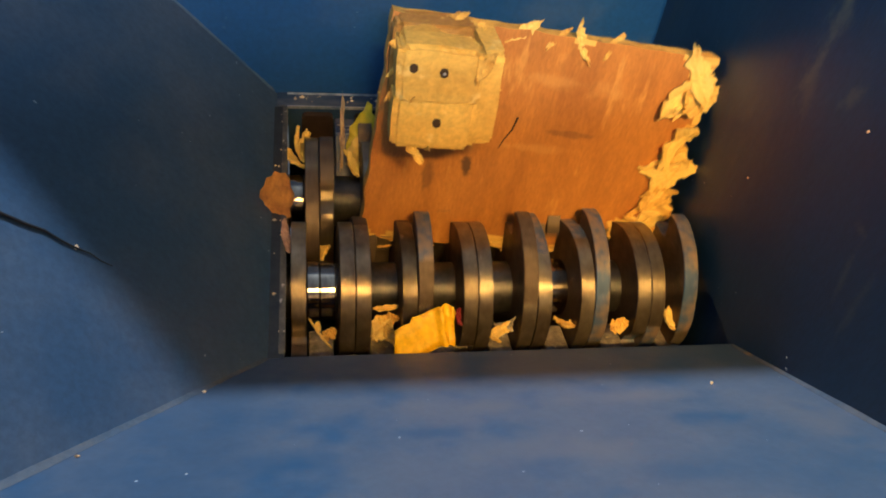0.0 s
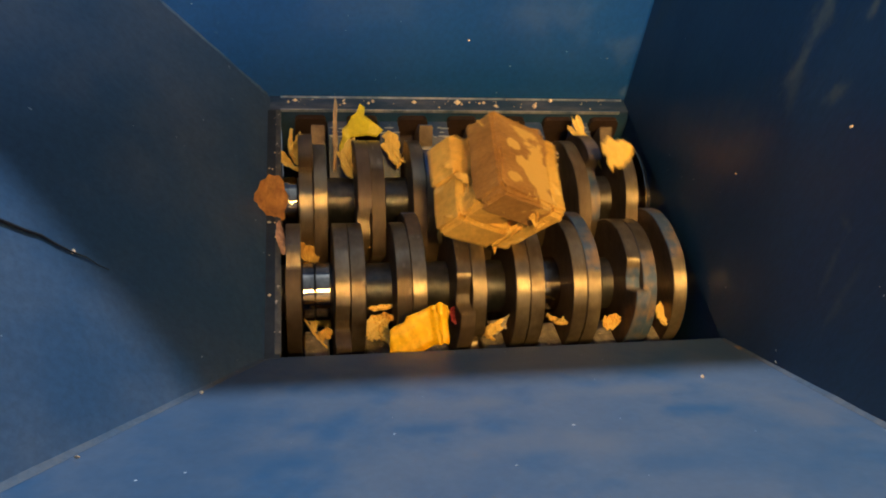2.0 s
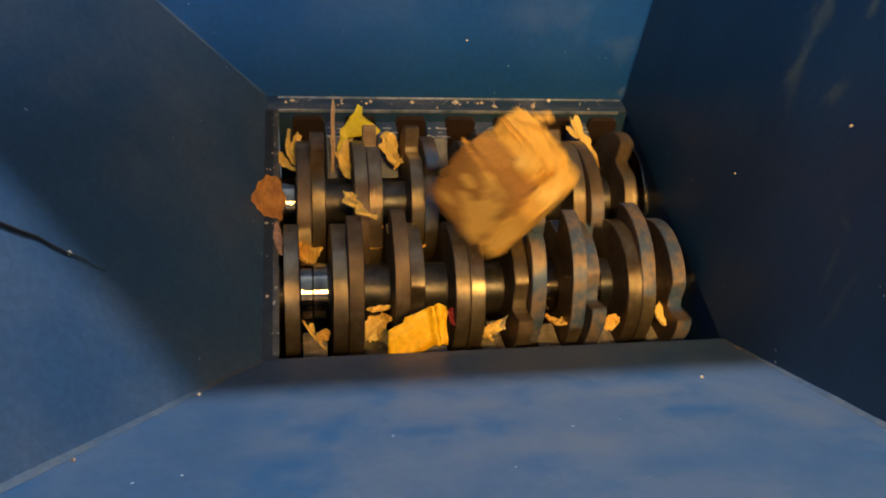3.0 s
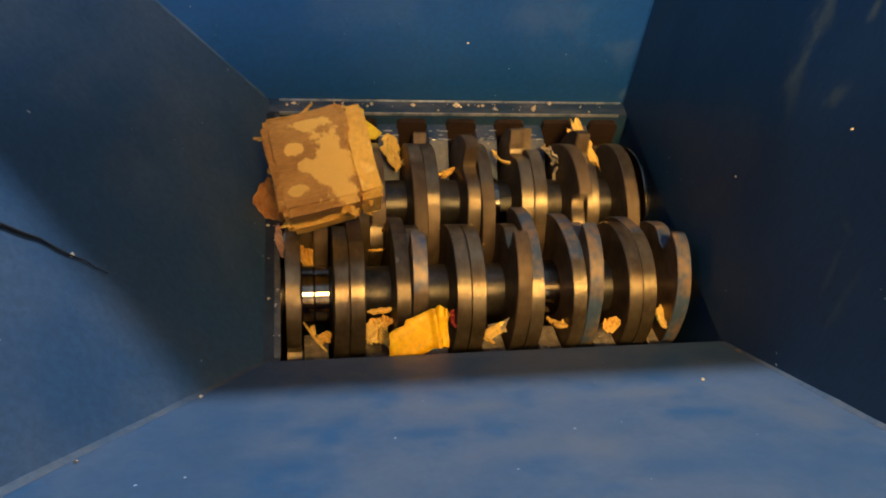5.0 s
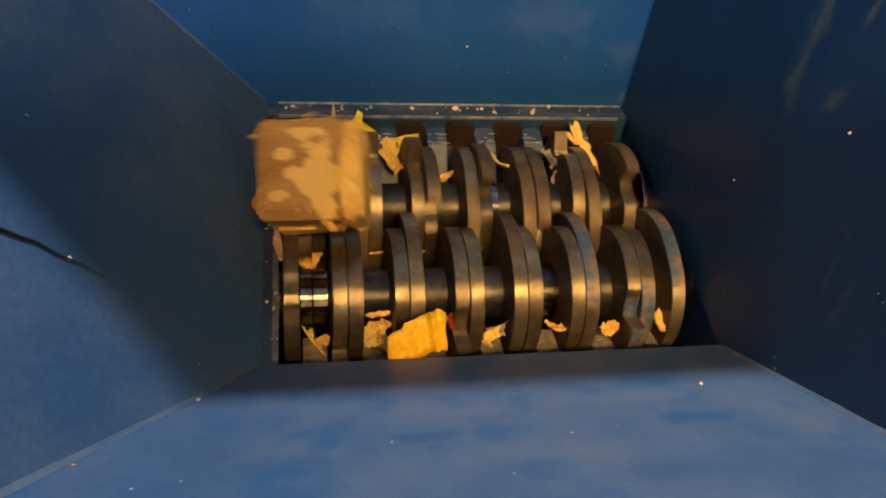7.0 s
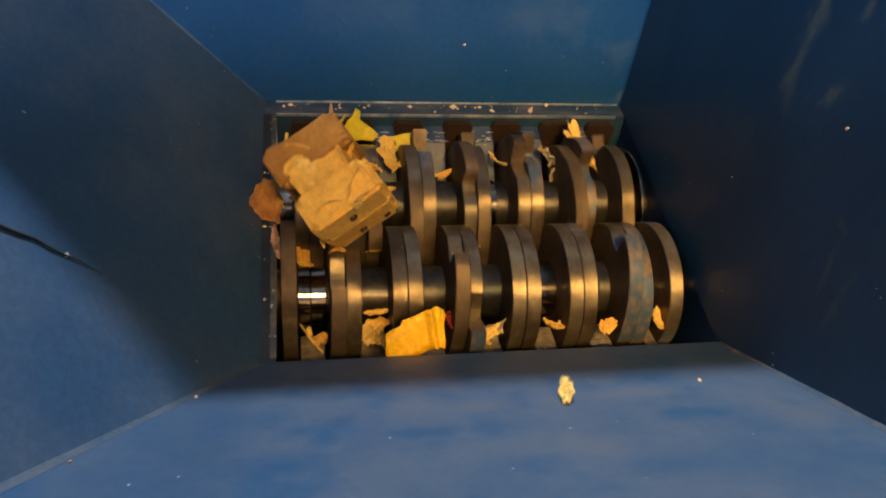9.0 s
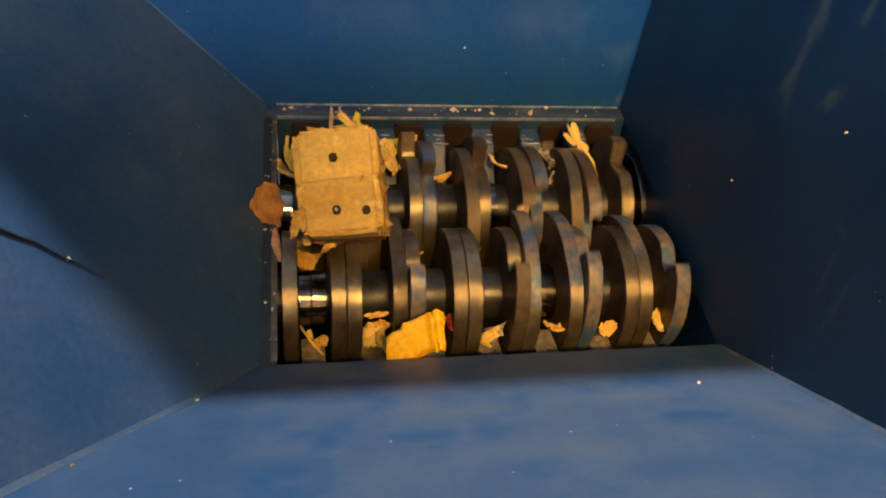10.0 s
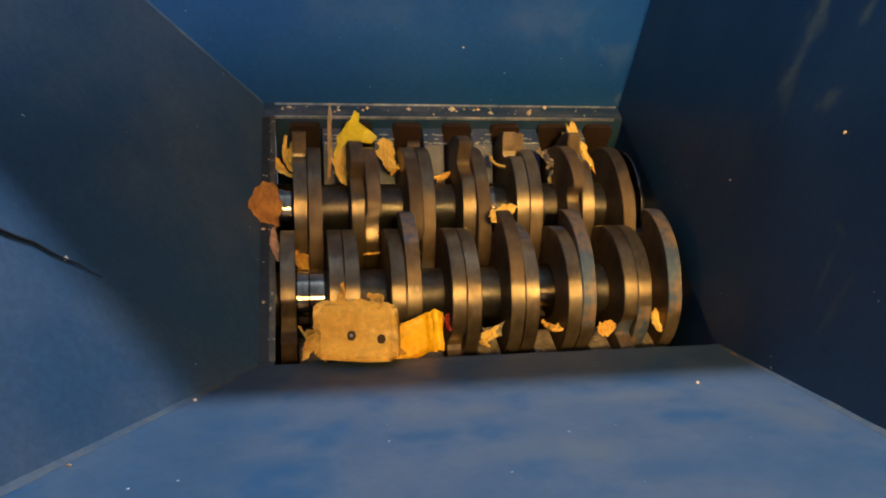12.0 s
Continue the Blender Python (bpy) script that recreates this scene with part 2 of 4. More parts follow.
BOARD_FACE = mat("orange_brown_plywood_face", (0.50, 0.205, 0.038), 0.5, second=(0.36, 0.135, 0.025), scale=9.0, detail=10.0, spread=(0.38, 0.64),
                 stretch=(3, 1, 0.8), specks=(0.57, 0.27, 0.06), speck_scale=14.0, speck_cut=0.60, speck_soft=0.1, bump=0.15, bump_scale=60.0, rough2=0.65)
smudge(BOARD_FACE, (0.09, 0.045, 0.02), [((0.100, -0.01, -0.150), (0.006, 0.03, 0.014), 0, 0.9), ((0.060, -0.01, -0.165), (0.008, 0.03, 0.03), 0, 0.5),
                                       ((0.20, -0.01, -0.10), (0.03, 0.03, 0.004), 0, 0.4)], 50.0, 0.6, 2.5)
smudge(BOARD_FACE, (0.66, 0.36, 0.10), [((0.175, -0.01, -0.045), (0.035, 0.03, 0.010), 0, 0.35), ((0.235, -0.01, -0.05), (0.03, 0.03, 0.012), 0, 0.35),
                                      ((0.16, -0.01, -0.12), (0.05, 0.03, 0.006), 0, 0.3), ((0.06, -0.01, -0.13), (0.03, 0.03, 0.004), 0, 0.35)], 40.0, 0.8, 3.0)
SPLINT = mat("weathered_splinter", (0.50, 0.38, 0.24), 0.8, second=(0.34, 0.23, 0.13), scale=60.0, stretch=(1, 5, 1), bump=0.4, bump_scale=150.0)
HOLE = mat("burnt_nail_hole", (0.05, 0.03, 0.015), 0.9)
NAIL = mat("nail_steel", (0.5, 0.5, 0.48), 0.3, 1.0)
YELLOW = mat("yellow_plastic_film", (0.94, 0.56, 0.008), 0.42, second=(0.90, 0.49, 0.008), scale=30.0, bump=0.25, bump_scale=70.0)
LIME = mat("lime_yellow_plastic_film", (0.70, 0.57, 0.012), 0.4, second=(0.60, 0.50, 0.02), scale=40.0, bump=0.2, bump_scale=90.0)
LEAFY = mat("brown_torn_scrap", (0.50, 0.23, 0.05), 0.8, second=(0.27, 0.11, 0.03), scale=60.0, bump=0.6, bump_scale=140.0)
PINK = mat("pinkish_torn_fibre", (0.55, 0.34, 0.24), 0.7, second=(0.35, 0.2, 0.13), scale=60.0, bump=0.4, bump_scale=150.0)
GREY = mat("dusty_grey_shreds", (0.50, 0.44, 0.34), 0.85, second=(0.22, 0.18, 0.13), scale=120.0, bump=0.8, bump_scale=300.0)
COMB_DUST = mat("dusty_iron_comb", (0.27, 0.235, 0.19), 0.75, second=(0.10, 0.085, 0.07), scale=70.0, bump=0.6, bump_scale=250.0, specks=(0.5, 0.4, 0.27), speck_scale=120.0, speck_cut=0.66)
# near-black blue for the left flange, darker than the back flange
NEAR_BLACK = mat("near_black_blue_paint", (0.006, 0.012, 0.022), 0.45, second=(0.02, 0.026, 0.034), scale=40.0, bump=0.2, bump_scale=150.0)
RED = mat("dull_red_plastic", (0.22, 0.02, 0.02), 0.5)
CABLE = mat("black_rubber", (0.015, 0.015, 0.018), 0.5)
CONCRETE = mat("grey_concrete", (0.36, 0.36, 0.36), 0.9, second=(0.28, 0.28, 0.28), scale=3.0, bump=0.2)
PLASTER = mat("pale_hall_plaster", (0.49, 0.50, 0.53), 0.9, second=(0.42, 0.43, 0.45), scale=2.0)


# ---- mesh helpers ----
def mesh_of(name, verts, faces, materials, index=None, smooth=False):
    me = bpy.data.meshes.new(name)
    me.from_pydata([tuple(v) for v in verts], [], faces)
    for m in materials:
        me.materials.append(m)
    if index:
        me.polygons.foreach_set("material_index", index)
    if smooth:
        me.polygons.foreach_set("use_smooth", [True] * len(me.polygons))
    me.update()
    return me


def part(name, bm, material, parent, label=""):
    """Link a bmesh as one mesh object under a thing or a part."""
    me = bpy.data.meshes.new(name)
    bm.to_mesh(me)
    bm.free()
    me.materials.append(material)
    ob = new(name, me)
    ob.parent = parent
    if label:
        ob["label"] = label
    return ob


def box_bm(x0, x1, y0, y1, z0, z1, bevel=0.0):
    bm = bmesh.new()
    bmesh.ops.create_cube(bm, size=1)
    for v in bm.verts:
        v.co = Vector((x0 + (v.co.x + 0.5) * (x1 - x0), y0 + (v.co.y + 0.5) * (y1 - y0), z0 + (v.co.z + 0.5) * (z1 - z0)))
    if bevel:
        bmesh.ops.bevel(bm, geom=bm.edges[:], offset=bevel, segments=2, affect="EDGES")
    return bm


def slab_bm(corners, out, thick, cuts=1):
    """A plate from four corners, thickened along out."""
    bm = bmesh.new()
    a = [bm.verts.new(c) for c in corners]
    b = [bm.verts.new(Vector(c) + Vector(out) * thick) for c in corners]
    bm.faces.new(a)
    bm.faces.new(b[::-1])
    for i in range(4):
        j = (i + 1) % 4
        bm.faces.new((a[j], a[i], b[i], b[j]))
    bmesh.ops.recalc_face_normals(bm, faces=bm.faces[:])
    return bm


def tube(name, pts, radius, material, parent=None, taper=1.0):
    cu = bpy.data.curves.new(name, "CURVE")
    cu.dimensions, cu.bevel_depth, cu.bevel_resolution = "3D", radius, 3
    sp = cu.splines.new("POLY")
    sp.points.add(len(pts) - 1)
    for i, (p, c) in enumerate(zip(sp.points, pts)):
        p.co = (*c, 1)
        p.radius = 1 + (taper - 1) * i / max(1, len(pts) - 1)
    cu.materials.append(material)
    ob = new(name, cu)
    ob.parent = parent
    return ob


def structure(name, bm, material, label=""):
    ob = part(name, bm, material, None)
    return tagged(ob, label, "", "", "structure")


# ---- hall that closes the place ----
structure("floor", box_bm(-HALL, HALL, -HALL, HALL, FLOOR_Z - 0.1, FLOOR_Z), CONCRETE, "grey concrete hall floor under the machine")
structure("ceiling", box_bm(-HALL, HALL, -HALL, HALL, CEIL, CEIL + 0.1), PLASTER, "plain pale hall ceiling")
structure("wall_north", box_bm(-HALL, HALL, HALL, HALL + 0.15, FLOOR_Z, CEIL), PLASTER, "plain pale hall wall")
structure("wall_south", box_bm(-HALL, HALL, -HALL - 0.15, -HALL, FLOOR_Z, CEIL), PLASTER, "plain pale hall wall")
structure("wall_east", box_bm(HALL, HALL + 0.15, -HALL, HALL, FLOOR_Z, CEIL), PLASTER, "plain pale hall wall")
structure("wall_west", box_bm(-HALL - 0.15, -HALL, -HALL, HALL, FLOOR_Z, CEIL), PLASTER, "plain pale hall wall")


# ---- hopper ----
def corner(sx, sy, z):
    x = LONG + SR * z if sx > 0 else -SL * z
    y = DEEP + SB * z if sy > 0 else -SF * z
    return Vector((x, y, z))


hopper = tagged(new("hopper"), "scuffed blue-painted sheet steel feed hopper of a shredder", "hopper")


def hopper_wall(name, a, b, out, paint=BLUE):
    lo, hi = 0.0, HOP
    ca, cb, cc, cd = corner(*a, lo), corner(*b, lo), corner(*b, hi), corner(*a, hi)
    part(name, slab_bm((ca, cb, cc, cd), out, 0.006), paint, hopper)


hopper_wall("back_wall", (-1, 1), (1, 1), (0, 1, -SB))
hopper_wall("front_wall", (-1, -1), (1, -1), (0, -1, -SF), BLUE_DUSTY)
# unseen plate added above the front wall to block low hall light
part("front_guard", box_bm(-SL * HOP, LONG + SR * HOP, -SF * HOP - 0.006, -SF * HOP, HOP + 0.001, SHIELD, 0.001), BLUE_DUSTY, hopper)
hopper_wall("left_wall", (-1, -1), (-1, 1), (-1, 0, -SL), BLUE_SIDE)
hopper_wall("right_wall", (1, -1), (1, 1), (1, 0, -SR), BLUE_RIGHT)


def weld(sx, sy, seed, paint, thin, wide):
    """An uneven, slightly hollow weld fillet along a corner of the hopper, wider towards the rim."""
    n = 90
    verts, faces = [], []
    for i in range(n + 1):
        z = 0.004 + (HOP - 0.004) * i / n
        p = corner(sx, sy, z)
        w = (thin + (wide - thin) * min(1.0, z / 0.4)) * (1 + 0.25 * noise.noise(Vector((z * 40, seed * 9, 0))))
        a = p + Vector((-sx, 0, 0)) * w + Vector((0, 0, 0.0002))
        b = p + Vector((0, -sy, 0)) * w + Vector((0, 0, 0.0002))
        m = p + (a - p + b - p) * (0.49 + 0.02 * noise.noise(Vector((z * 150, seed * 9, 5))))
        verts += [p, a, m, b]
    for i in range(n):
        for k in range(4):
            q = (k + 1) % 4
            faces.append((4 * i + k, 4 * i + q, 4 * i + 4 + q, 4 * i + 4 + k))
    faces += [(0, 1, 2, 3), (4 * n + 3, 4 * n + 2, 4 * n + 1, 4 * n)]
    ob = new("weld_seam", mesh_of("weld_seam", verts, faces, [paint]))
    ob.parent = hopper


for k, (sx, sy) in enumerate(((-1, 1), (1, 1), (-1, -1), (1, -1))):
    weld(sx, sy, k, SEAM if sy < 0 else BLUE_SIDE if sx < 0 else BLUE, 0.0025 if sy < 0 else 0.002, 0.008 if sy < 0 else 0.003)

# ---- cutting chamber ----
CH_L, CH_B = 0.012, 0.346             # inner faces of the chamber
chamber = tagged(new("cutting_chamber"), "dusty blue steel cutting chamber below the hopper mouth", "shredder")
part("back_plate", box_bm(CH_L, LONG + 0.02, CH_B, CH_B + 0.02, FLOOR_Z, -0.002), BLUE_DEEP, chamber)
part("front_plate", box_bm(CH_L, LONG + 0.02, -0.024, -0.004, FLOOR_Z, -0.003), BLUE_CHAMBER, chamber)
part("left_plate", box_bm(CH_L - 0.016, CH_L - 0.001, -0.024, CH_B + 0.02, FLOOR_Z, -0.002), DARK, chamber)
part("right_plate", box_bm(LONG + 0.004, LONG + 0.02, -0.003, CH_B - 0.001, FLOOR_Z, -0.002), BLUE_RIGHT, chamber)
part("back_flange", box_bm(0.0, LONG, CH_B - 0.001, DEEP + 0.012, -0.0018, 0.002, 0.0006), FLANGE, chamber, "chipped blue flange with crumbs on it")
part("left_flange", box_bm(-0.004, CH_L, -0.003, CH_B - 0.003, -0.0018, 0.0025, 0.0006), NEAR_BLACK, chamber)
part("flange_edge", box_bm(CH_L, LONG - 0.012, CH_B - 0.0022, CH_B - 0.0005, -0.0016, 0.0027, 0.0004), BARE_EDGE, chamber, "bright worn edge of the flange")
part("flange_edge", box_bm(CH_L, LONG - 0.004, DEEP - 0.0035, DEEP - 0.001, 0.002, 0.0042, 0.0005), BARE_EDGE, chamber, "bright worn edge of the flange")
part("flange_edge", box_bm(CH_L - 0.0050, CH_L + 0.0008, 0.002, CH_B - 0.004, -0.0016, 0.0034, 0.0006), GREY_EDGE, chamber, "bright worn edge of the flange")

PITCH, F0, BPITCH, B0 = 0.0613, 0.0802, 0.0621, 0.0472


def comb_finger(x, front):
    """A cleaning finger between two blades: a thick plate that reaches to the shaft."""
    w = 0.0125
    if front:
        prof = [(-0.004, -0.085), (0.030, -0.062), (FRONT_Y - 0.036, -0.075), (FRONT_Y - 0.036, -0.12), (-0.004, -0.16)]
    else:
        prof = [(CH_B, -0.016), (CH_B - 0.028, -0.018), (BACK_Y + 0.036, -0.05), (BACK_Y + 0.036, -0.1), (CH_B, -0.15)]
    bm = bmesh.new()
    a = [bm.verts.new((x - w, y, z)) for y, z in prof]
    b = [bm.verts.new((x + w, y, z)) for y, z in prof]
    bm.faces.new(a)
    bm.faces.new(b[::-1])
    for i in range(len(prof)):
        j = (i + 1) % len(prof)
        bm.faces.new((a[j], a[i], b[i], b[j]))
    bmesh.ops.recalc_face_normals(bm, faces=bm.faces[:])
    bmesh.ops.bevel(bm, geom=bm.edges[:], offset=0.0012, segments=1, affect="EDGES")
    return part("comb_finger", bm, BLUE_CHAMBER if not front else COMB_DUST, chamber)


def wear_plate(x):
    """A rust-brown plate with rounded shoulders behind a pair of blades."""
    w, r, top = 0.0185, 0.006, -0.007
    prof = [(-w, -0.12), (w, -0.12)] + [(w - r + r * math.cos(a), top - r + r * math.sin(a)) for a in (0, 0.4, 0.8, 1.2, 1.57)] + \
           [(-w + r - r * math.sin(a), top - r + r * math.cos(a)) for a in (0, 0.4, 0.8, 1.2, 1.57)]
    bm = bmesh.new()
    near = [bm.verts.new((x + u, CH_B - 0.008, z)) for u, z in prof]
    far = [bm.verts.new((x + u, CH_B - 0.0005, z)) for u, z in prof]
    bm.faces.new(near)
    bm.faces.new(far[::-1])
    for i in range(len(prof)):
        j = (i + 1) % len(prof)
        bm.faces.new((near[j], near[i], far[i], far[j]))
    bmesh.ops.recalc_face_normals(bm, faces=bm.faces[:])
    part("wear_plate", bm, RUST, chamber, "rust-brown wear plate")


for k in range(7):
    wear_plate(B0 + BPITCH * k)
for k in range(6):
    finger = comb_finger(F0 + PITCH * k, False)
    rng = random.Random(k)
    chips = bmesh.new()
    for j in range(9):
        size = rng.uniform(0.0008, 0.0032)
        blob = bmesh.ops.create_icosphere(chips, subdivisions=1, radius=1.0)["verts"]
        at = Vector((F0 + PITCH * k + rng.uniform(-0.0105, 0.0105), CH_B - rng.choice((0.0265, 0.0275, 0.020, 0.012)) + rng.uniform(-0.002, 0.002), -0.0168))
        for v in blob:
            v.co = at + Vector((v.co.x * size * rng.uniform(1.6, 3.0), v.co.y * size * rng.uniform(0.3, 0.6), v.co.z * 0.0009))
    part("chipped_edge", chips, BARE_EDGE, finger, "bare bright chips along the edge of a comb finger")
for k in range(7):
    comb_finger(B0 + BPITCH * k, True)


# ---- cutter shafts ----
def painted(deg, paint):
    return any((deg - p0) % 360 < span for p0, span in paint)


def blade_mesh(name, width, hooks, way, base=0.0725, gullet=0.063, paint=()):
    """Disc of a blade in the YZ plane, with a gullet before each hook tip; hooks: angles of the tips in degrees."""
    n = 180
    prof = []
    for i in range(n):
        deg = 360 * i / n
        r = base
        for h in hooks:
            d = (h - deg) * way % 360                  # degrees behind the tip
            if d > 334:
                r = min(r, base - (base - gullet) * min(1.0, (d - 334) / 16))
        prof.append((r * math.cos(radians(deg)), r * math.sin(radians(deg))))
    h, c = width / 2, 0.0008
    rings = []
    for x, k in ((-h, 1 - c / base), (-h + c, 1.0), (h - c, 1.0), (h, 1 - c / base)):
        rings.append([(x, y * k, z * k) for y, z in prof])
    inner = [[(x, 0.028 * math.cos(2 * math.pi * i / n), 0.028 * math.sin(2 * math.pi * i / n)) for i in range(n)] for x in (-h, h)]
    verts = sum(rings, []) + sum(inner, [])
    faces, index = [], []
    for s in range(3):
        for i in range(n):
            j = (i + 1) % n
            faces.append((s * n + i, (s + 1) * n + i, (s + 1) * n + j, s * n + j))
            index.append(2 if painted(360 * i / n, paint) else 0 if s == 1 else 3)
    for i in range(n):
        j = (i + 1) % n
        faces.append((4 * n + i, i, j, 4 * n + j))
        index.append(1)
        faces.append((3 * n + i, 5 * n + i, 5 * n + j, 3 * n + j))
        index.append(1)
    return mesh_of(name, verts, faces, [STEEL, STEEL_FACE, STEEL_BLUE, STEEL_EDGE], index)


def hook_mesh(name, width, tip_deg, way, tip=0.091, base=0.0725, paint=()):
    """The hook on a blade: a square leading face, a short land and a long back that runs out on the disc."""
    n, span, c = 37, 76.0, 0.0009
    h = width / 2
    verts, faces, index = [], [], []
    for i in range(n + 1):
        d = span * i / n
        a = radians(tip_deg - way * d)
        r = base + (tip - base) * (1 if d < 9 else max(0.0, 1 - (d - 9) / 65) ** 1.15)
        for x, q in ((-h, base - 0.006), (-h, r - c), (-h + c, r), (h - c, r), (h, r - c), (h, base - 0.006)):
            verts.append((x, q * math.cos(a), q * math.sin(a)))
    for i in range(n):
        for k in range(6):
            q = (k + 1) % 6
            faces.append((6 * i + k, 6 * i + q, 6 * i + 6 + q, 6 * i + 6 + k))
            blue = painted(tip_deg - way * span * i / n, paint)
            index.append(1 if k in (0, 4, 5) else 2 if blue else 0 if k == 2 else 3)
    faces += [tuple(range(6)), tuple(range(6 * n + 5, 6 * n - 1, -1))]
    index += [3, 1]
    me = mesh_of(name, verts, faces, [STEEL_HOOK, STEEL_FACE, STEEL_BLUE, STEEL_HOOK], index)
    bm = bmesh.new()
    bm.from_mesh(me)
    bmesh.ops.recalc_face_normals(bm, faces=bm.faces[:])
    bm.to_mesh(me)
    bm.free()
    return me


def ring_mesh(name, x0, x1, r, material, n=64, bevel=0.0008):
    verts, faces = [], []
    for x, rr in ((x0, r - bevel), (x0 + bevel, r), (x1 - bevel, r), (x1, r - bevel)):
        verts += [(x, rr * math.cos(2 * math.pi * i / n), rr * math.sin(2 * math.pi * i / n)) for i in range(n)]
    for s in range(3):
        for i in range(n):
            j = (i + 1) % n
            faces.append((s * n + i, (s + 1) * n + i, (s + 1) * n + j, s * n + j))
    faces += [tuple(range(n)), tuple(range(4 * n - 1, 3 * n - 1, -1))]
    return mesh_of(name, verts, faces, [material], None, False)


def cutter_shaft(label, blades, way, gaps):
    """blades: x, tip angles in degrees, painted arcs. gaps: x of the bright collars."""
    top = tagged(new("cutter_shaft"), label, "cutter shaft", "pair of cutter shafts")
    bar = new("shaft", ring_mesh("shaft", CH_L - 0.002, LONG + 0.006, 0.029, SHAFT))
    bar.parent = top
    for x, tips, paint in blades:
        ob = new("blade", blade_mesh("blade", 0.0153, tips, way, paint=paint))
        ob.location.x = x
        ob.parent = top
        for a in tips:
            hook = new("hook", hook_mesh("hook", 0.0155, a, way, paint=paint))
            hook.parent = ob
            hook["label"] = "worn hook of a shredder blade"
    for x0, x1, r in gaps:
        ob = new("collar", ring_mesh("collar", x0, x1, r, BAR))
        ob.parent = top
    return top


HALF = 0.0078
FRONT_TURN, BACK_TURN = 1.70, 0.878   # seconds a turn

front_blades = []
# place, moment of the hook over the front, arc of old paint: degrees ahead of the hook's tip and behind it
for x, tau, ahead, behind in ((0.0251, 0.3, 0, 0), (F0 - HALF, 0.55, 0, 0), (F0 + HALF, 1.1, 0, 0),
                              (F0 + PITCH - HALF, 1.05, 0, 0), (F0 + PITCH + HALF, 1.48, 0, 40),
                              (F0 + 2 * PITCH - HALF, 0.45, 0, 0), (F0 + 2 * PITCH + HALF, 0.7, 0, 30),
                              (F0 + 3 * PITCH - HALF, 1.48, 0, 0), (F0 + 3 * PITCH + HALF, 1.2, 20, 90),
                              (F0 + 4 * PITCH - HALF, 1.08, 40, 100), (F0 + 4 * PITCH + HALF, 1.45, 60, 120),
                              (F0 + 5 * PITCH - HALF, 0.4, 20, 90), (F0 + 5 * PITCH + HALF, 1.0, 160, 90),
                              (0.4285, 1.5, 150, 100)):
    a = 112 + 360 * tau / FRONT_TURN
    front_blades.append((x, (a,), ((a - ahead, ahead + behind),) if ahead + behind else ()))
back_blades = []
for k, (ta, tb) in enumerate(((0.147, 0.29), (0.05, 0.40), (0.354, 0.25), (0.10, 0.29), (0.164, 0.20), (0.003, 0.144), (0.30, 0.20))):
    for s, tt in ((-1, ta), (1, tb)):
        a = 60 - 360 * tt / BACK_TURN
        if k == 6 and s == 1:
            continue
        back_blades.append((B0 + BPITCH * k + s * HALF, (a, a + 180), ((a - 20, 70),) if (k, s) in ((2, 1), (4, 1), (5, 1)) else ()))

front_shaft = cutter_shaft("worn brown steel cutter shaft with hooked blades in pairs", front_blades, -1,
                           [(0.033, 0.046, 0.0315), (0.0465, 0.062, 0.0312), (0.2805, 0.3095, 0.0312), (0.345, 0.358, 0.0312), (0.4035, 0.4205, 0.0312)])
back_shaft = cutter_shaft("worn steel cutter shaft with hooked blades, the faster one", back_blades, 1,
                          [(0.014, 0.03, 0.0315), (0.252, 0.266, 0.0315), (0.4305, 0.4345, 0.068)])


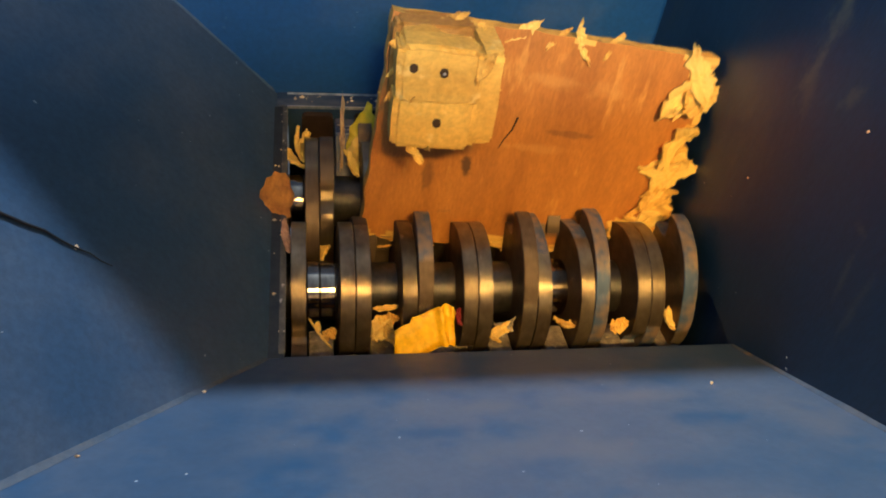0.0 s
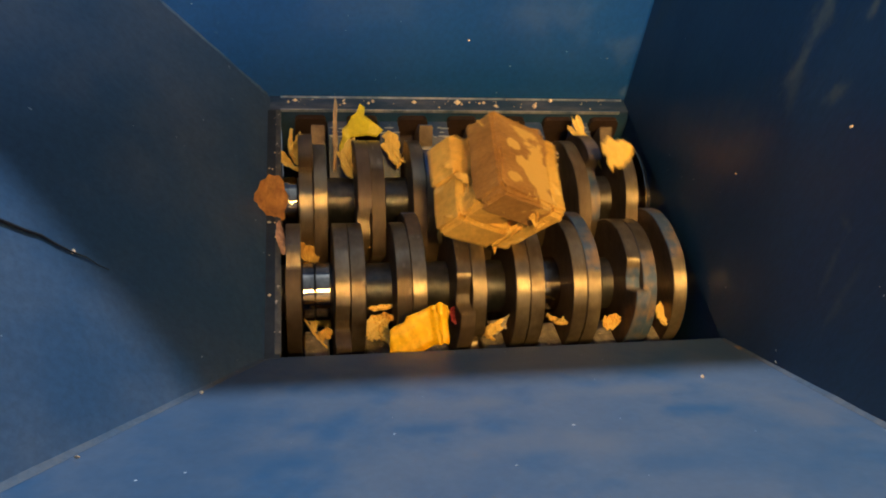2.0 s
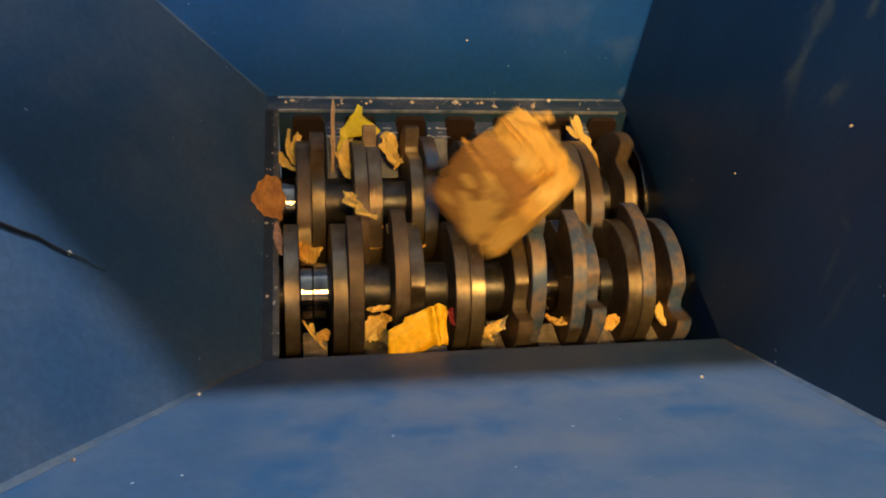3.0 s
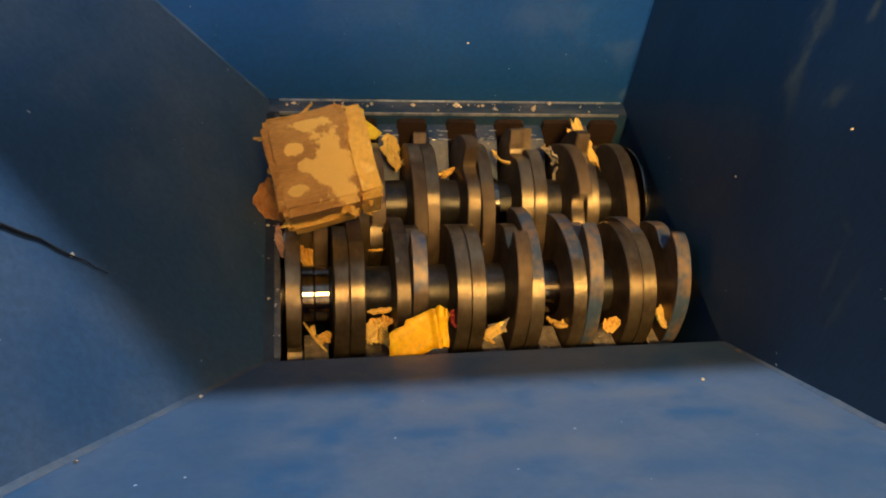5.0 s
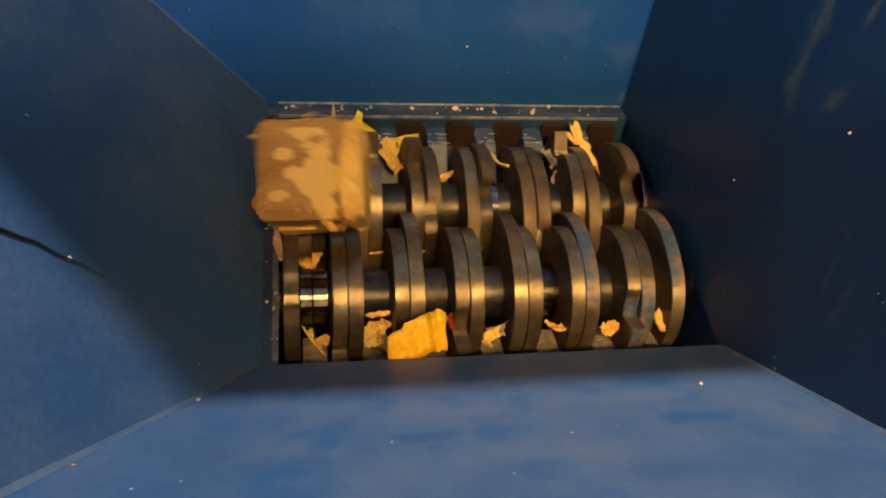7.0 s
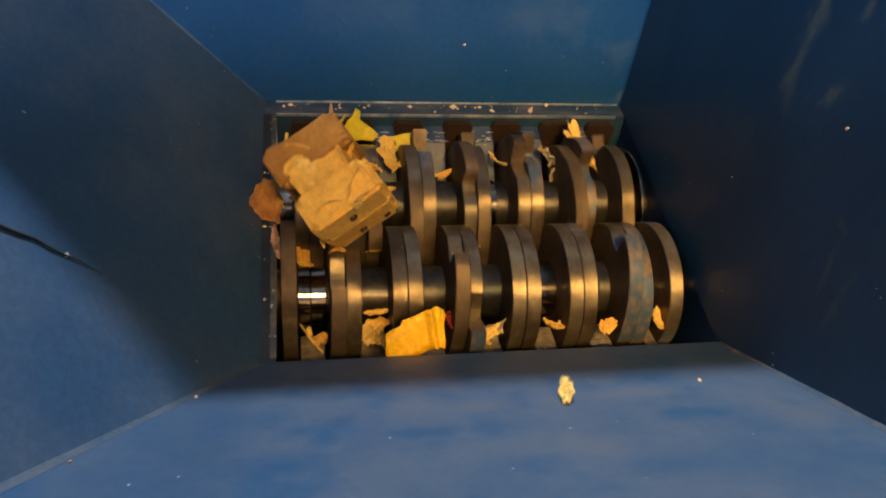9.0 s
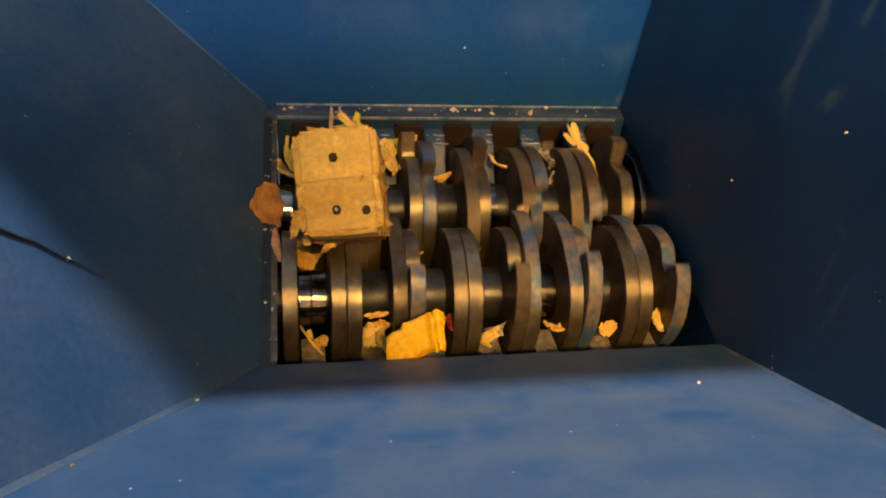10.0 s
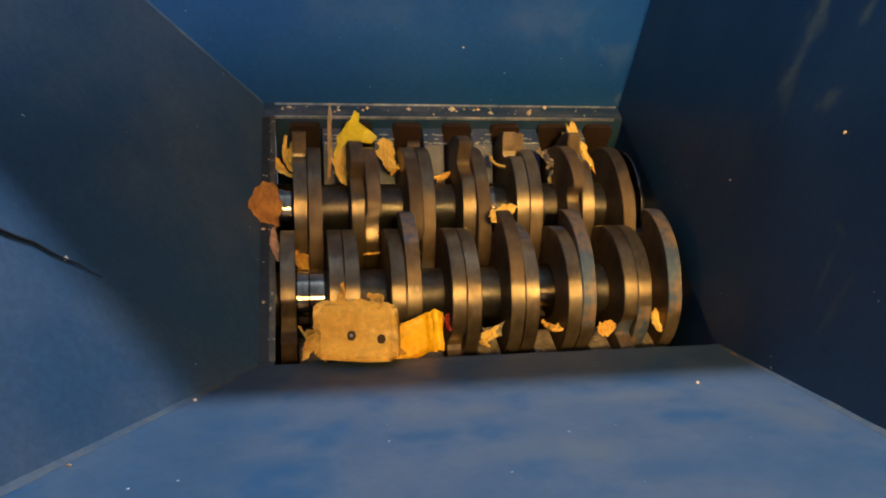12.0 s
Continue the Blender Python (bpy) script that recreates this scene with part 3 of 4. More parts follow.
# ---- wood ----
def rough_plate(name, sx, sy, sz, material, parent=None, seed=0, ragged=0.004, cut=0.0, holes=(), seg=22):
    """A torn slab, centred, thin along z: grid faces with uneven rims and dents."""
    rng = random.Random(seed)
    off = Vector((rng.uniform(0, 50), rng.uniform(0, 50), rng.uniform(0, 50)))
    bm = bmesh.new()
    bmesh.ops.create_cube(bm, size=1)
    bmesh.ops.subdivide_edges(bm, edges=bm.edges[:], cuts=seg, use_grid_fill=True)
    for v in bm.verts:
        c = v.co.copy()
        p = Vector((c.x * sx, c.y * sy, c.z * sz))
        rim = sum(abs(k) > 0.44 for k in c)            # 1 on a face, 2 on an edge, 3 at a corner
        big = noise.noise_vector(p * 28 + off)
        fine = noise.noise_vector(Vector((p.x * 60, p.y * 330, p.z * 330)) + off)
        k = ragged * (0.45, 0.5, 1.5, 2.2)[rim]
        inward = Vector((-c.x, -c.y, -c.z)) * (0.0, 0.0, 0.006, 0.016)[rim] * (0.6 + abs(big.x))
        if cut:                                        # two corners broken away
            for q in (c.x + 0.8 * c.y - 0.30, -1.1 * c.x - 0.7 * c.y - 0.42):
                if q > 0:
                    p -= Vector((math.copysign(sx, c.x), math.copysign(sy, c.y), 0)) * q * cut
        v.co = p + big * k * 0.8 + fine * (min(k, 0.006) * 0.25 if rim > 1 else 0.0003) + inward
    ob = part(name, bm, material, parent)
    for i in range(7 if ragged < 0.008 else 3):
        q = shred("splinter", rng.uniform(0.014, 0.038) * min(1, sx / 0.07), rng.uniform(0.004, 0.012) * min(1, sx / 0.07), PINE, seed * 40 + i, curl=rng.uniform(0.2, 0.9), thick=0.0012, parent=ob)
        e = rng.choice(((1, 0), (-1, 0), (0, 1), (0, -1)))
        q.matrix_basis = pose(e[0] * sx / 2 + e[1] * rng.uniform(-0.4, 0.4) * sx, e[1] * sy / 2 + e[0] * rng.uniform(-0.4, 0.4) * sy,
                              rng.uniform(-0.4, 0.5) * sz, rng.uniform(-50, 50), rng.uniform(-50, 50), rng.uniform(0, 360))
    for hx, hy in holes:
        d = bmesh.new()
        bmesh.ops.create_cone(d, cap_ends=True, segments=12, radius1=0.0046, radius2=0.0040, depth=0.003)
        for v in d.verts:
            v.co += Vector((hx + 0.0006 * math.sin(9 * v.co.x * 1e3), hy, sz / 2 + ragged * 0.25))
        part("nail_hole", d, HOLE, ob, "dark burnt nail hole")
    return ob


def shred(name, length, width, material, seed, curl=0.4, thick=0.0012, n=18, ragged=0.35, parent=None):
    """A torn strip or flake: a curled ribbon of real thickness with an uneven torn outline."""
    rng = random.Random(seed)
    o = rng.uniform(0, 90)
    lean, blunt = rng.uniform(-0.25, 0.25), rng.uniform(1.6, 5.0)
    cols = 6
    top, bot = [], []
    for i in range(n + 1):
        u = i / n - 0.5
        w = width * 0.5 * (1 - 0.8 * abs(2 * u + lean * 0.5) ** blunt * 0.8)
        w = max(w, width * 0.06)
        a = curl * u * 2
        x0 = length * math.sin(a) / (2 * curl) if curl else u * length
        z0 = length * (1 - math.cos(a)) / (2 * curl) if curl else 0
        for c in range(cols + 1):
            q = 2 * c / cols - 1
            rough = 1 + ragged * (noise.noise(Vector((u * 5, o, q * 0.4))) * 1.6 + noise.noise(Vector((u * 17, o + 9, q))) * 0.8)
            y = q * w * rough + lean * width * u
            tear = length * ragged * 0.35 * noise.noise(Vector((q * 2.2, o + 4, 1 if u > 0 else 3))) * abs(2 * u) ** 4
            z = z0 + width * 0.15 * noise.noise(Vector((u * 4, q * 1.6, o))) + thick * noise.noise(Vector((u * 20, q * 6, o)))
            top.append((x0 + tear, y, z + thick / 2))
            bot.append((x0 + tear, y, z - thick / 2))
    m, k = len(top), cols + 1
    faces = []
    for i in range(n):
        for j in range(cols):
            a, b, c, d = k * i + j, k * i + j + 1, k * i + j + k + 1, k * i + j + k
            faces += [(a, d, c, b), (m + b, m + c, m + d, m + a)]
        a, d = k * i, k * i + k
        faces.append((a, m + a, m + d, d))
        a, d = k * i + cols, k * i + k + cols
        faces.append((d, m + d, m + a, a))
    for j in range(cols):
        faces.append((j + 1, m + j + 1, m + j, j))
        a = k * n + j
        faces.append((a, m + a, m + a + 1, a + 1))
    ob = new(name, mesh_of(name, top + bot, faces, [material]))
    ob.parent = parent
    return ob


# the block: four pieces that come apart late
TORN = "pieces of the wood block"
block_a = tagged(rough_plate("wood_slab", 0.078, 0.055, 0.037, BLOCK_WOOD, seed=1, ragged=0.003, cut=0.06, holes=((0.003, 0.004), (-0.024, 0.007))), "torn half of a pressed wood block with two nail holes", "wood piece", TORN)
block_b = tagged(rough_plate("wood_slab", 0.078, 0.052, 0.037, BLOCK_WOOD, seed=2, ragged=0.003, holes=((0.002, 0.002),)), "torn half of a pressed wood block with a nail hole", "wood piece", TORN)
block_mid = tagged(rough_plate("wood_slab", 0.068, 0.047, 0.027, BLOCK_WOOD, seed=3, ragged=0.013, cut=0.24), "thick torn chunk of a wood block", "wood piece", TORN)
block_end = tagged(rough_plate("wood_slab", 0.062, 0.044, 0.027, BLOCK_WOOD, seed=7, ragged=0.013, cut=0.24), "ragged brown chunk torn from a wood block", "wood piece", TORN)
block_rear = tagged(rough_plate("wood_slab", 0.080, 0.094, 0.038, BLOCK_BROWN, seed=4, ragged=0.004), "brown torn layer of a pressed wood block", "wood piece", TORN)
block_side = tagged(rough_plate("wood_slab", 0.022, 0.091, 0.088, BLOCK_WOOD, seed=6, ragged=0.004), "pale torn flank of a pressed wood block", "wood piece", TORN)
nail = bmesh.new()
bmesh.ops.create_uvsphere(nail, u_segments=10, v_segments=6, radius=0.0016)
for v in nail.verts:
    v.co = Vector((v.co.x + 0.003, v.co.y + 0.004, v.co.z * 0.5 + 0.0209))
part("nail", nail, NAIL, block_a, "bright nail head")
OFF_A, OFF_B, OFF_MID, OFF_REAR = pose(-0.01, 0.0225, 0.0290), pose(-0.01, -0.0245, 0.0290), pose(-0.01, 0.022, 0), pose(-0.009, 0, -0.0270)
OFF_FREE, OFF_SLID = pose(-0.004, 0, 0.029, 0, 0, -66), pose(-0.002, 0, -0.006, 0, 0, -66)   # the first half turned loose, the second behind it
OFF_SIDE, OFF_END = pose(0.0365, 0, 0.001), pose(-0.01, -0.024, 0)

# the board that goes down between the shafts: origin at its upper left corner
board = tagged(new("plywood_board"), "orange-brown plywood board with torn pale edges", "board")


def board_mesh():
    w, h, t = 0.338, 0.245, 0.02
    nx, nz = 60, 44
    rng = random.Random(5)
    verts, faces, index = [], [], []

    def outline(u, v):
        x, z = u * w, -v * h
        n1 = noise.noise(Vector((x * 30, z * 30, 3.1))) * 0.010 + noise.noise(Vector((x * 95, z * 95, 7.7))) * 0.006
        n2 = noise.noise(Vector((x * 40, z * 40, 11.1))) * 0.006
        if u == 1:
            x += n1 * 1.3
        elif u == 0:
            x += n2 * 0.5
        if v == 0:
            z += n2 * 0.35
        elif v == 1:
            z += n1 * 1.2
        return x, z
    for side in (0, 1):
        for j in range(nz + 1):
            for i in range(nx + 1):
                u, v = i / nx, j / nz
                x, z = outline(u, v)
                y = -t / 2 if side == 0 else t / 2
                y += noise.noise(Vector((x * 18, z * 18, side * 9.0))) * 0.0012
                verts.append((x, y, z))
    m = (nx + 1) * (nz + 1)
    for j in range(nz):
        for i in range(nx):
            a = j * (nx + 1) + i
            u, v = (i + 0.5) / nx, (j + 0.5) / nz
            torn = 0.10 + 0.30 * noise.noise(Vector((u * 6, v * 6, 2.0))) + 0.2 * noise.noise(Vector((u * 25, v * 19, 6.0)))
            e = min(1 - u, 1.5 * (1 - v), 3.0 * v + 0.06)
            index.append(1 if e < torn * 0.42 else 0)
            faces.append((a, a + nx + 1, a + nx + 2, a + 1))
            index.append(1)
            faces.append((m + a + 1, m + a + nx + 2, m + a + nx + 1, m + a))
    rim = [j * (nx + 1) for j in range(nz + 1)] + [nz * (nx + 1) + i for i in range(1, nx + 1)] + \
          [j * (nx + 1) + nx for j in range(nz - 1, -1, -1)] + [i for i in range(nx - 1, 0, -1)]
    for a, b in zip(rim, rim[1:] + rim[:1]):
        faces.append((a, m + a, m + b, b))
        index.append(1)
    return mesh_of("panel", verts, faces, [BOARD_FACE, PINE], index)


panel = new("panel", board_mesh())
panel.parent = board
rng = random.Random(8)
for i in range(22):
    edge = i < 14
    s = shred("splinter", rng.uniform(0.03, 0.075) if edge else rng.uniform(0.02, 0.045), rng.uniform(0.016, 0.032) if edge else rng.uniform(0.006, 0.012),
              PALE if i % 3 else PINE, 200 + i, curl=rng.uniform(0.2, 0.7), thick=0.0015, ragged=0.6, parent=board)
    if edge:                          # torn flaps on the right edge, more of them low down
        v = rng.random() ** 0.7
        s.matrix_basis = pose(0.330 - rng.uniform(-0.002, 0.016 + 0.03 * v), -0.0125, -0.012 - 0.2 * v, 90 + rng.uniform(-16, 16), rng.uniform(-80, 80), rng.uniform(-14, 14))
    elif i < 19:
        s.matrix_basis = pose(rng.uniform(0.03, 0.3), -0.008, -0.002, rng.uniform(60, 120), rng.uniform(-70, 70), 0)
    else:
        s.matrix_basis = pose(rng.uniform(0.08, 0.3), -0.014, -rng.uniform(0.18, 0.23), rng.uniform(60, 120), 90 + rng.uniform(-30, 30), 0)

crack = tube("crack", [(0.142, -0.0112, -0.088), (0.139, -0.0113, -0.102), (0.133, -0.0113, -0.113), (0.129, -0.0112, -0.124)], 0.0011, HOLE, board, 0.4)
crack["label"] = "dark crack in the plywood face"

# ---- loose scraps that lie still ----
def scrap(name, label, category, m, length, width, material, seed, **more):
    ob = shred(name, length, width, material, seed, **more)
    ob.matrix_world = m
    return tagged(ob, label, category)


def film_piece(name, label, outline, material, m, fold, seed, thick=0.0008):
    """A piece of plastic film from a polygon outline, gently creased."""
    bm = bmesh.new()
    bm.faces.new([bm.verts.new((x, y, 0)) for x, y in outline])
    bmesh.ops.triangulate(bm, faces=bm.faces[:])
    bmesh.ops.subdivide_edges(bm, edges=bm.edges[:], cuts=4, use_grid_fill=True)
    for v in bm.verts:
        v.co.z = fold(v.co.x, v.co.y) + 0.0015 * noise.noise(v.co * 160 + Vector((seed, 0, 0)))
    bmesh.ops.solidify(bm, geom=bm.faces[:], thickness=thick)
    bmesh.ops.recalc_face_normals(bm, faces=bm.faces[:])
    ob = part(name, bm, material, None)
    for p in ob.data.polygons:
        p.use_smooth = True
    ob.matrix_world = m
    return tagged(ob, label, "plastic scrap")


film_piece("plastic_wrapper", "folded bright yellow plastic wrapper caught at the front shaft",
           [(-0.031, -0.027), (-0.010, -0.022), (0.006, -0.015), (0.016, -0.011), (0.027, -0.013), (0.029, -0.006), (0.027, 0.002), (0.027, 0.012), (0.031, 0.018), (0.028, 0.025),
            (0.021, 0.029), (0.012, 0.028), (0.008, 0.025), (-0.004, 0.021), (-0.010, 0.019), (-0.012, 0.015), (-0.013, 0.019), (-0.015, 0.013), (-0.023, 0.010), (-0.029, 0.006), (-0.030, -0.008)],
           YELLOW, pose(0.1445, 0.019, 0.001, 48, 0, 5),
           lambda x, y: 0.009 * math.exp(-((x - 0.0165 + 0.1 * y) / 0.0030) ** 2) + 0.006 * math.exp(-((x - 0.0265) / 0.0022) ** 2)
           - 0.004 * (x / 0.03) ** 2 + 0.0008 * math.sin(300 * (y - 0.35 * x)), 1.0)
film_piece("plastic_scrap", "torn lime yellow plastic film hanging at the back flange",
           [(-0.026, -0.034), (-0.018, -0.030), (-0.012, -0.012), (0.006, -0.010), (0.018, -0.012), (0.026, -0.004), (0.014, 0.006), (0.004, 0.014),
            (0.005, 0.024), (-0.001, 0.028), (-0.005, 0.018), (-0.010, 0.014), (-0.016, 0.004), (-0.022, -0.002), (-0.022, -0.012), (-0.026, -0.022)],
           LIME, pose(0.106, 0.318, -0.002, 42, 0, 0), lambda x, y: 0.006 * math.sin(70 * x), 4.0)

lime_bit = film_piece("plastic_scrap", "small lime yellow plastic scrap behind the back blades", [(-0.017, -0.010), (0.004, -0.011), (0.016, 0.002), (0.018, 0.011), (0.0, 0.010), (-0.014, 0.007)],
           LIME, pose(0.157, 0.318, -0.045, 40, 0, 4), lambda x, y: 0.003 * math.sin(90 * x), 8.0)
leaf = film_piece("leaf_scrap", "brown torn leaf-shaped scrap stuck to the side flange",
                  [(-0.013, 0.016), (-0.011, 0.024), (-0.006, 0.026), (-0.003, 0.031), (0.003, 0.029), (0.008, 0.030), (0.013, 0.024), (0.014, 0.015), (0.018, 0.008), (0.016, -0.002),
                   (0.013, -0.008), (0.014, -0.016), (0.008, -0.019), (0.006, -0.028), (0.001, -0.032), (-0.003, -0.024), (-0.009, -0.018), (-0.015, -0.013),
                   (-0.014, -0.005), (-0.018, 0.003), (-0.017, 0.011)],
                  LEAFY, pose(0.003, 0.182, 0.012, 40, 6, 4), lambda x, y: 0.004 * math.sin(150 * x + 60 * y), 5.0)
tagged(leaf, "", "wood scrap")
scrap("thin_scrap", "narrow pinkish scrap hanging below the leaf-shaped one", "wood scrap", pose(0.013, 0.138, 0.006, 35, 4, 97), 0.05, 0.009, PINK, 12, curl=0.2)
scrap("splinter", "long upright pale splinter leaning on the back flange", "wood splinter", pose(0.0755, 0.3125, -0.008, 0, -29, 88), 0.090, 0.0052, SPLINT, 13, curl=0.05, thick=0.002)
for i, (x, y, z, a, b, c, ln, w) in enumerate((
        (0.020, 0.272, -0.018, 40, 10, 118, 0.044, 0.022), (0.030, 0.287, -0.010, 50, -25, 84, 0.040, 0.013), (0.023, 0.290, -0.008, 40, -30, 96, 0.042, 0.005), (0.036, 0.280, -0.014, 40, -20, 78, 0.03, 0.009),
        (0.091, 0.281, -0.022, 42, -6, 80, 0.060, 0.026), (0.085, 0.276, -0.022, 50, -30, 140, 0.03, 0.008), (0.097, 0.27, -0.02, 50, 30, 60, 0.028, 0.006),
        (0.141, 0.294, -0.018, 40, -8, 94, 0.050, 0.026), (0.153, 0.281, -0.020, 30, 10, 125, 0.036, 0.006), (0.150, 0.277, -0.022, 30, 0, 60, 0.026, 0.004),
        (0.205, 0.272, -0.028, 20, 0, 25, 0.03, 0.005), (0.208, 0.268, -0.027, 20, 5, 45, 0.028, 0.005),
        (0.273, 0.276, -0.012, 44, 20, 112, 0.044, 0.009), (0.112, 0.068, -0.045, 30, 0, 10, 0.03, 0.014),
        (0.104, 0.058, -0.045, 30, 10, 50, 0.034, 0.018), (0.118, 0.05, -0.05, 30, -10, 120, 0.03, 0.015), (0.112, 0.078, -0.036, 25, 0, 5, 0.026, 0.006),
        (0.054, 0.055, -0.048, 35, 0, 40, 0.018, 0.010), (0.044, 0.062, -0.045, 35, 0, 110, 0.012, 0.007),
        (0.298, 0.056, -0.04, 35, 10, 140, 0.024, 0.016), (0.314, 0.055, -0.045, 35, 0, 150, 0.02, 0.015), (0.357, 0.052, -0.038, 40, 0, 10, 0.022, 0.017),
        (0.230, 0.052, -0.044, 35, 0, 40, 0.028, 0.012), (0.222, 0.045, -0.045, 35, 20, 100, 0.02, 0.012),
        (0.412, 0.052, -0.032, 40, 10, 80, 0.034, 0.016), (0.046, 0.172, -0.048, 35, 0, 20, 0.034, 0.028))):
    scrap("wood_chip", "pale torn wood chip lying between the blades", "wood chip", pose(x, y, z, a, b, c), ln, w, PINE if i > 10 and i % 2 else PALE, 30 + i, curl=0.5, thick=0.0018)
for i, (x, y, z, s) in enumerate(((0.343, 0.290, -0.014, 1.3), (0.339, 0.282, -0.016, 1.2), (0.347, 0.276, -0.020, 1.2), (0.343, 0.270, -0.024, 1.1), (0.350, 0.267, -0.022, 0.8), (0.240, 0.06, -0.042, 0.7), (0.232, 0.055, -0.047, 0.7))):
    scrap("fluff", "tangled grey fibrous shreds caught on a comb finger", "shred", pose(x, y, z, 60 * i, 35 * i, 50 * i), 0.03 * s, 0.018 * s, GREY, 70 + i, curl=1.3, ragged=0.8)
for i, (x, y, z, a, b, c, ln) in enumerate(((0.118, 0.168, -0.045, 10, 0, 8, 0.022), (0.124, 0.182, -0.03, 20, 60, 84, 0.03), (0.171, 0.168, -0.045, 20, 30, 60, 0.014), (0.236, 0.166, -0.04, 20, 60, 80, 0.02), (0.045, 0.044, -0.03, 40, 10, 118, 0.045))):
    scrap("splinter", "thin pale splinter stuck between the shafts", "wood splinter", pose(x, y, z, a, b, c), ln, 0.003, PINE, 90 + i, curl=0.1, thick=0.0012)
scrap("red_scrap", "small dull red plastic scrap beside the wrapper", "plastic scrap", pose(0.184, 0.056, -0.024, 50, 0, 80), 0.020, 0.012, RED, 81)
for i, (x, y, z, a, b, c, ln, w) in enumerate(((0.379, 0.285, 0.004, 12, 14, -78, 0.075, 0.011), (0.374, 0.292, 0.006, 20, 20, -66, 0.055, 0.006), (0.370, 0.30, 0.004, 10, 10, -40, 0.03, 0.008))):
    scrap("pale_strip", "pale yellow torn wood strip lying across the back blades", "wood strip", pose(x, y, z, a, b, c), ln, w, PALE, 83 + i, curl=0.3, ragged=0.5)

# crumbs on the flanges and on the hopper walls
def crumbs():
    rng = random.Random(21)
    verts, faces = [], []

    def lump(c, s):
        b = len(verts)
        for d in ((1, 0, 0), (-1, 0, 0), (0, 1, 0), (0, -1, 0), (0, 0, 1), (0, 0, -1)):
            verts.append(tuple(c[k] + d[k] * s * rng.uniform(0.5, 1.3) for k in range(3)))
        for f in ((0, 2, 4), (2, 1, 4), (1, 3, 4), (3, 0, 4), (2, 0, 5), (1, 2, 5), (3, 1, 5), (0, 3, 5)):
            faces.append(tuple(b + k for k in f))
    for i in range(48):
        x = 0.02 + 0.41 * rng.random()
        if 0.3 < rng.random() and 0.15 < x < 0.25:
            x = rng.gauss(0.225, 0.02)
        lump((x, rng.uniform(0.349, 0.366), 0.003), 0.0007 + 0.0040 * rng.random() ** 2.5)
    for i in range(16):
        lump((rng.uniform(0.0, 0.011), rng.uniform(0.0, 0.34), 0.0035), rng.uniform(0.0006, 0.0022))
    for i in range(8):
        z = rng.uniform(0.005, 0.3)
        k = rng.random()
        s = rng.uniform(0.0005, 0.0013)
        if k < 0.4:
            lump((-SL * z + 0.0005, rng.uniform(-SF * z, DEEP), z), s)
        elif k < 0.6:
            lump((rng.uniform(0, LONG), -SF * z + 0.0005, z), s)
        elif k < 0.9:
            lump((rng.uniform(0, LONG), DEEP + SB * z - 0.0005, z * 0.7), s)
        else:
            lump((LONG + SR * z - 0.0005, rng.uniform(-SF * z * 0.5, DEEP), z), s)
    for x, y, z, s in ((-0.138, 0.013, 0.142, 0.0026), (-0.114, -0.149, 0.126, 0.0021), (-0.048, -0.064, 0.055, 0.0022), (0.373, -0.082, 0.070, 0.002),
                       (0.453, 0.107, 0.128, 0.0014), (0.235, 0.382, 0.079, 0.0018), (0.457, 0.02, 0.266, 0.0018)):
        lump((x, y, z), s)
    ob = new("wood_crumbs", mesh_of("wood_crumbs", verts, faces, [CRUMB]))
    tagged(ob, "pale wood crumbs scattered on flanges and hopper walls", "crumbs", "", "stuff")


crumbs()


def flecks():
    """Tiny pale scuffs and dust grains on the hopper walls."""
    rng = random.Random(33)
    verts, faces = [], []
    for i in range(110):
        z = 0.004 + 0.33 * rng.random() ** 1.5
        k = rng.random()
        if k < 0.3:
            c, u, v = Vector((-SL * z, rng.uniform(-SF * z, DEEP + SB * z), z)), Vector((0, 1, 0)), Vector((-SL, 0, 1)).normalized()
        elif k < 0.6:
            c, u, v = Vector((rng.uniform(-SL * z, LONG), -SF * z, z)), Vector((1, 0, 0)), Vector((0, -SF, 1)).normalized()
        elif k < 0.85:
            c, u, v = Vector((rng.uniform(-SL * z, LONG), DEEP + SB * z, z)), Vector((1, 0, 0)), Vector((0, SB, 1)).normalized()
        else:
            c, u, v = Vector((LONG + SR * z, rng.uniform(-SF * z, DEEP), z)), Vector((0, -1, 0)), Vector((SR, 0, 1)).normalized()
        n = u.cross(v)
        n = n if n.dot(Vector((0.2, 0.15, 0.4)) - c) > 0 else -n
        a = rng.uniform(0, 6.28)
        s, e = 0.0003 + 0.0009 * rng.random() ** 2, rng.uniform(0.4, 2.2)
        b = len(verts)
        for j in range(6):
            q = 2 * math.pi * j / 6
            x, y = s * e * math.cos(q) * rng.uniform(0.7, 1.2), s * math.sin(q) * rng.uniform(0.7, 1.2)
            verts.append(c + u * (x * math.cos(a) - y * math.sin(a)) + v * (x * math.sin(a) + y * math.cos(a)) + n * 0.0002)
        verts.append(c + n * 0.0007)
        faces += [(b + j, b + (j + 1) % 6, b + 6) for j in range(6)]
    ob = new("dust_flecks", mesh_of("dust_flecks", verts, faces, [FLECK]))
    tagged(ob, "tiny pale dust grains stuck to the blue hopper walls", "dust", "", "stuff")


flecks()
wire = tube("loose_wire", [(-0.186, 0.008, 0.192), (-0.174, 0.010, 0.1795), (-0.165, 0.011, 0.1705), (-0.156, 0.0135, 0.161), (-0.147, 0.012, 0.152), (-0.139, 0.012, 0.1435), (-0.130, 0.0135, 0.1345), (-0.123, 0.0115, 0.1275), (-0.116, 0.0125, 0.1196)], 0.0016, CABLE, None, 0.25)
tagged(wire, "thin black wire lying on the sloping hopper wall", "wire")


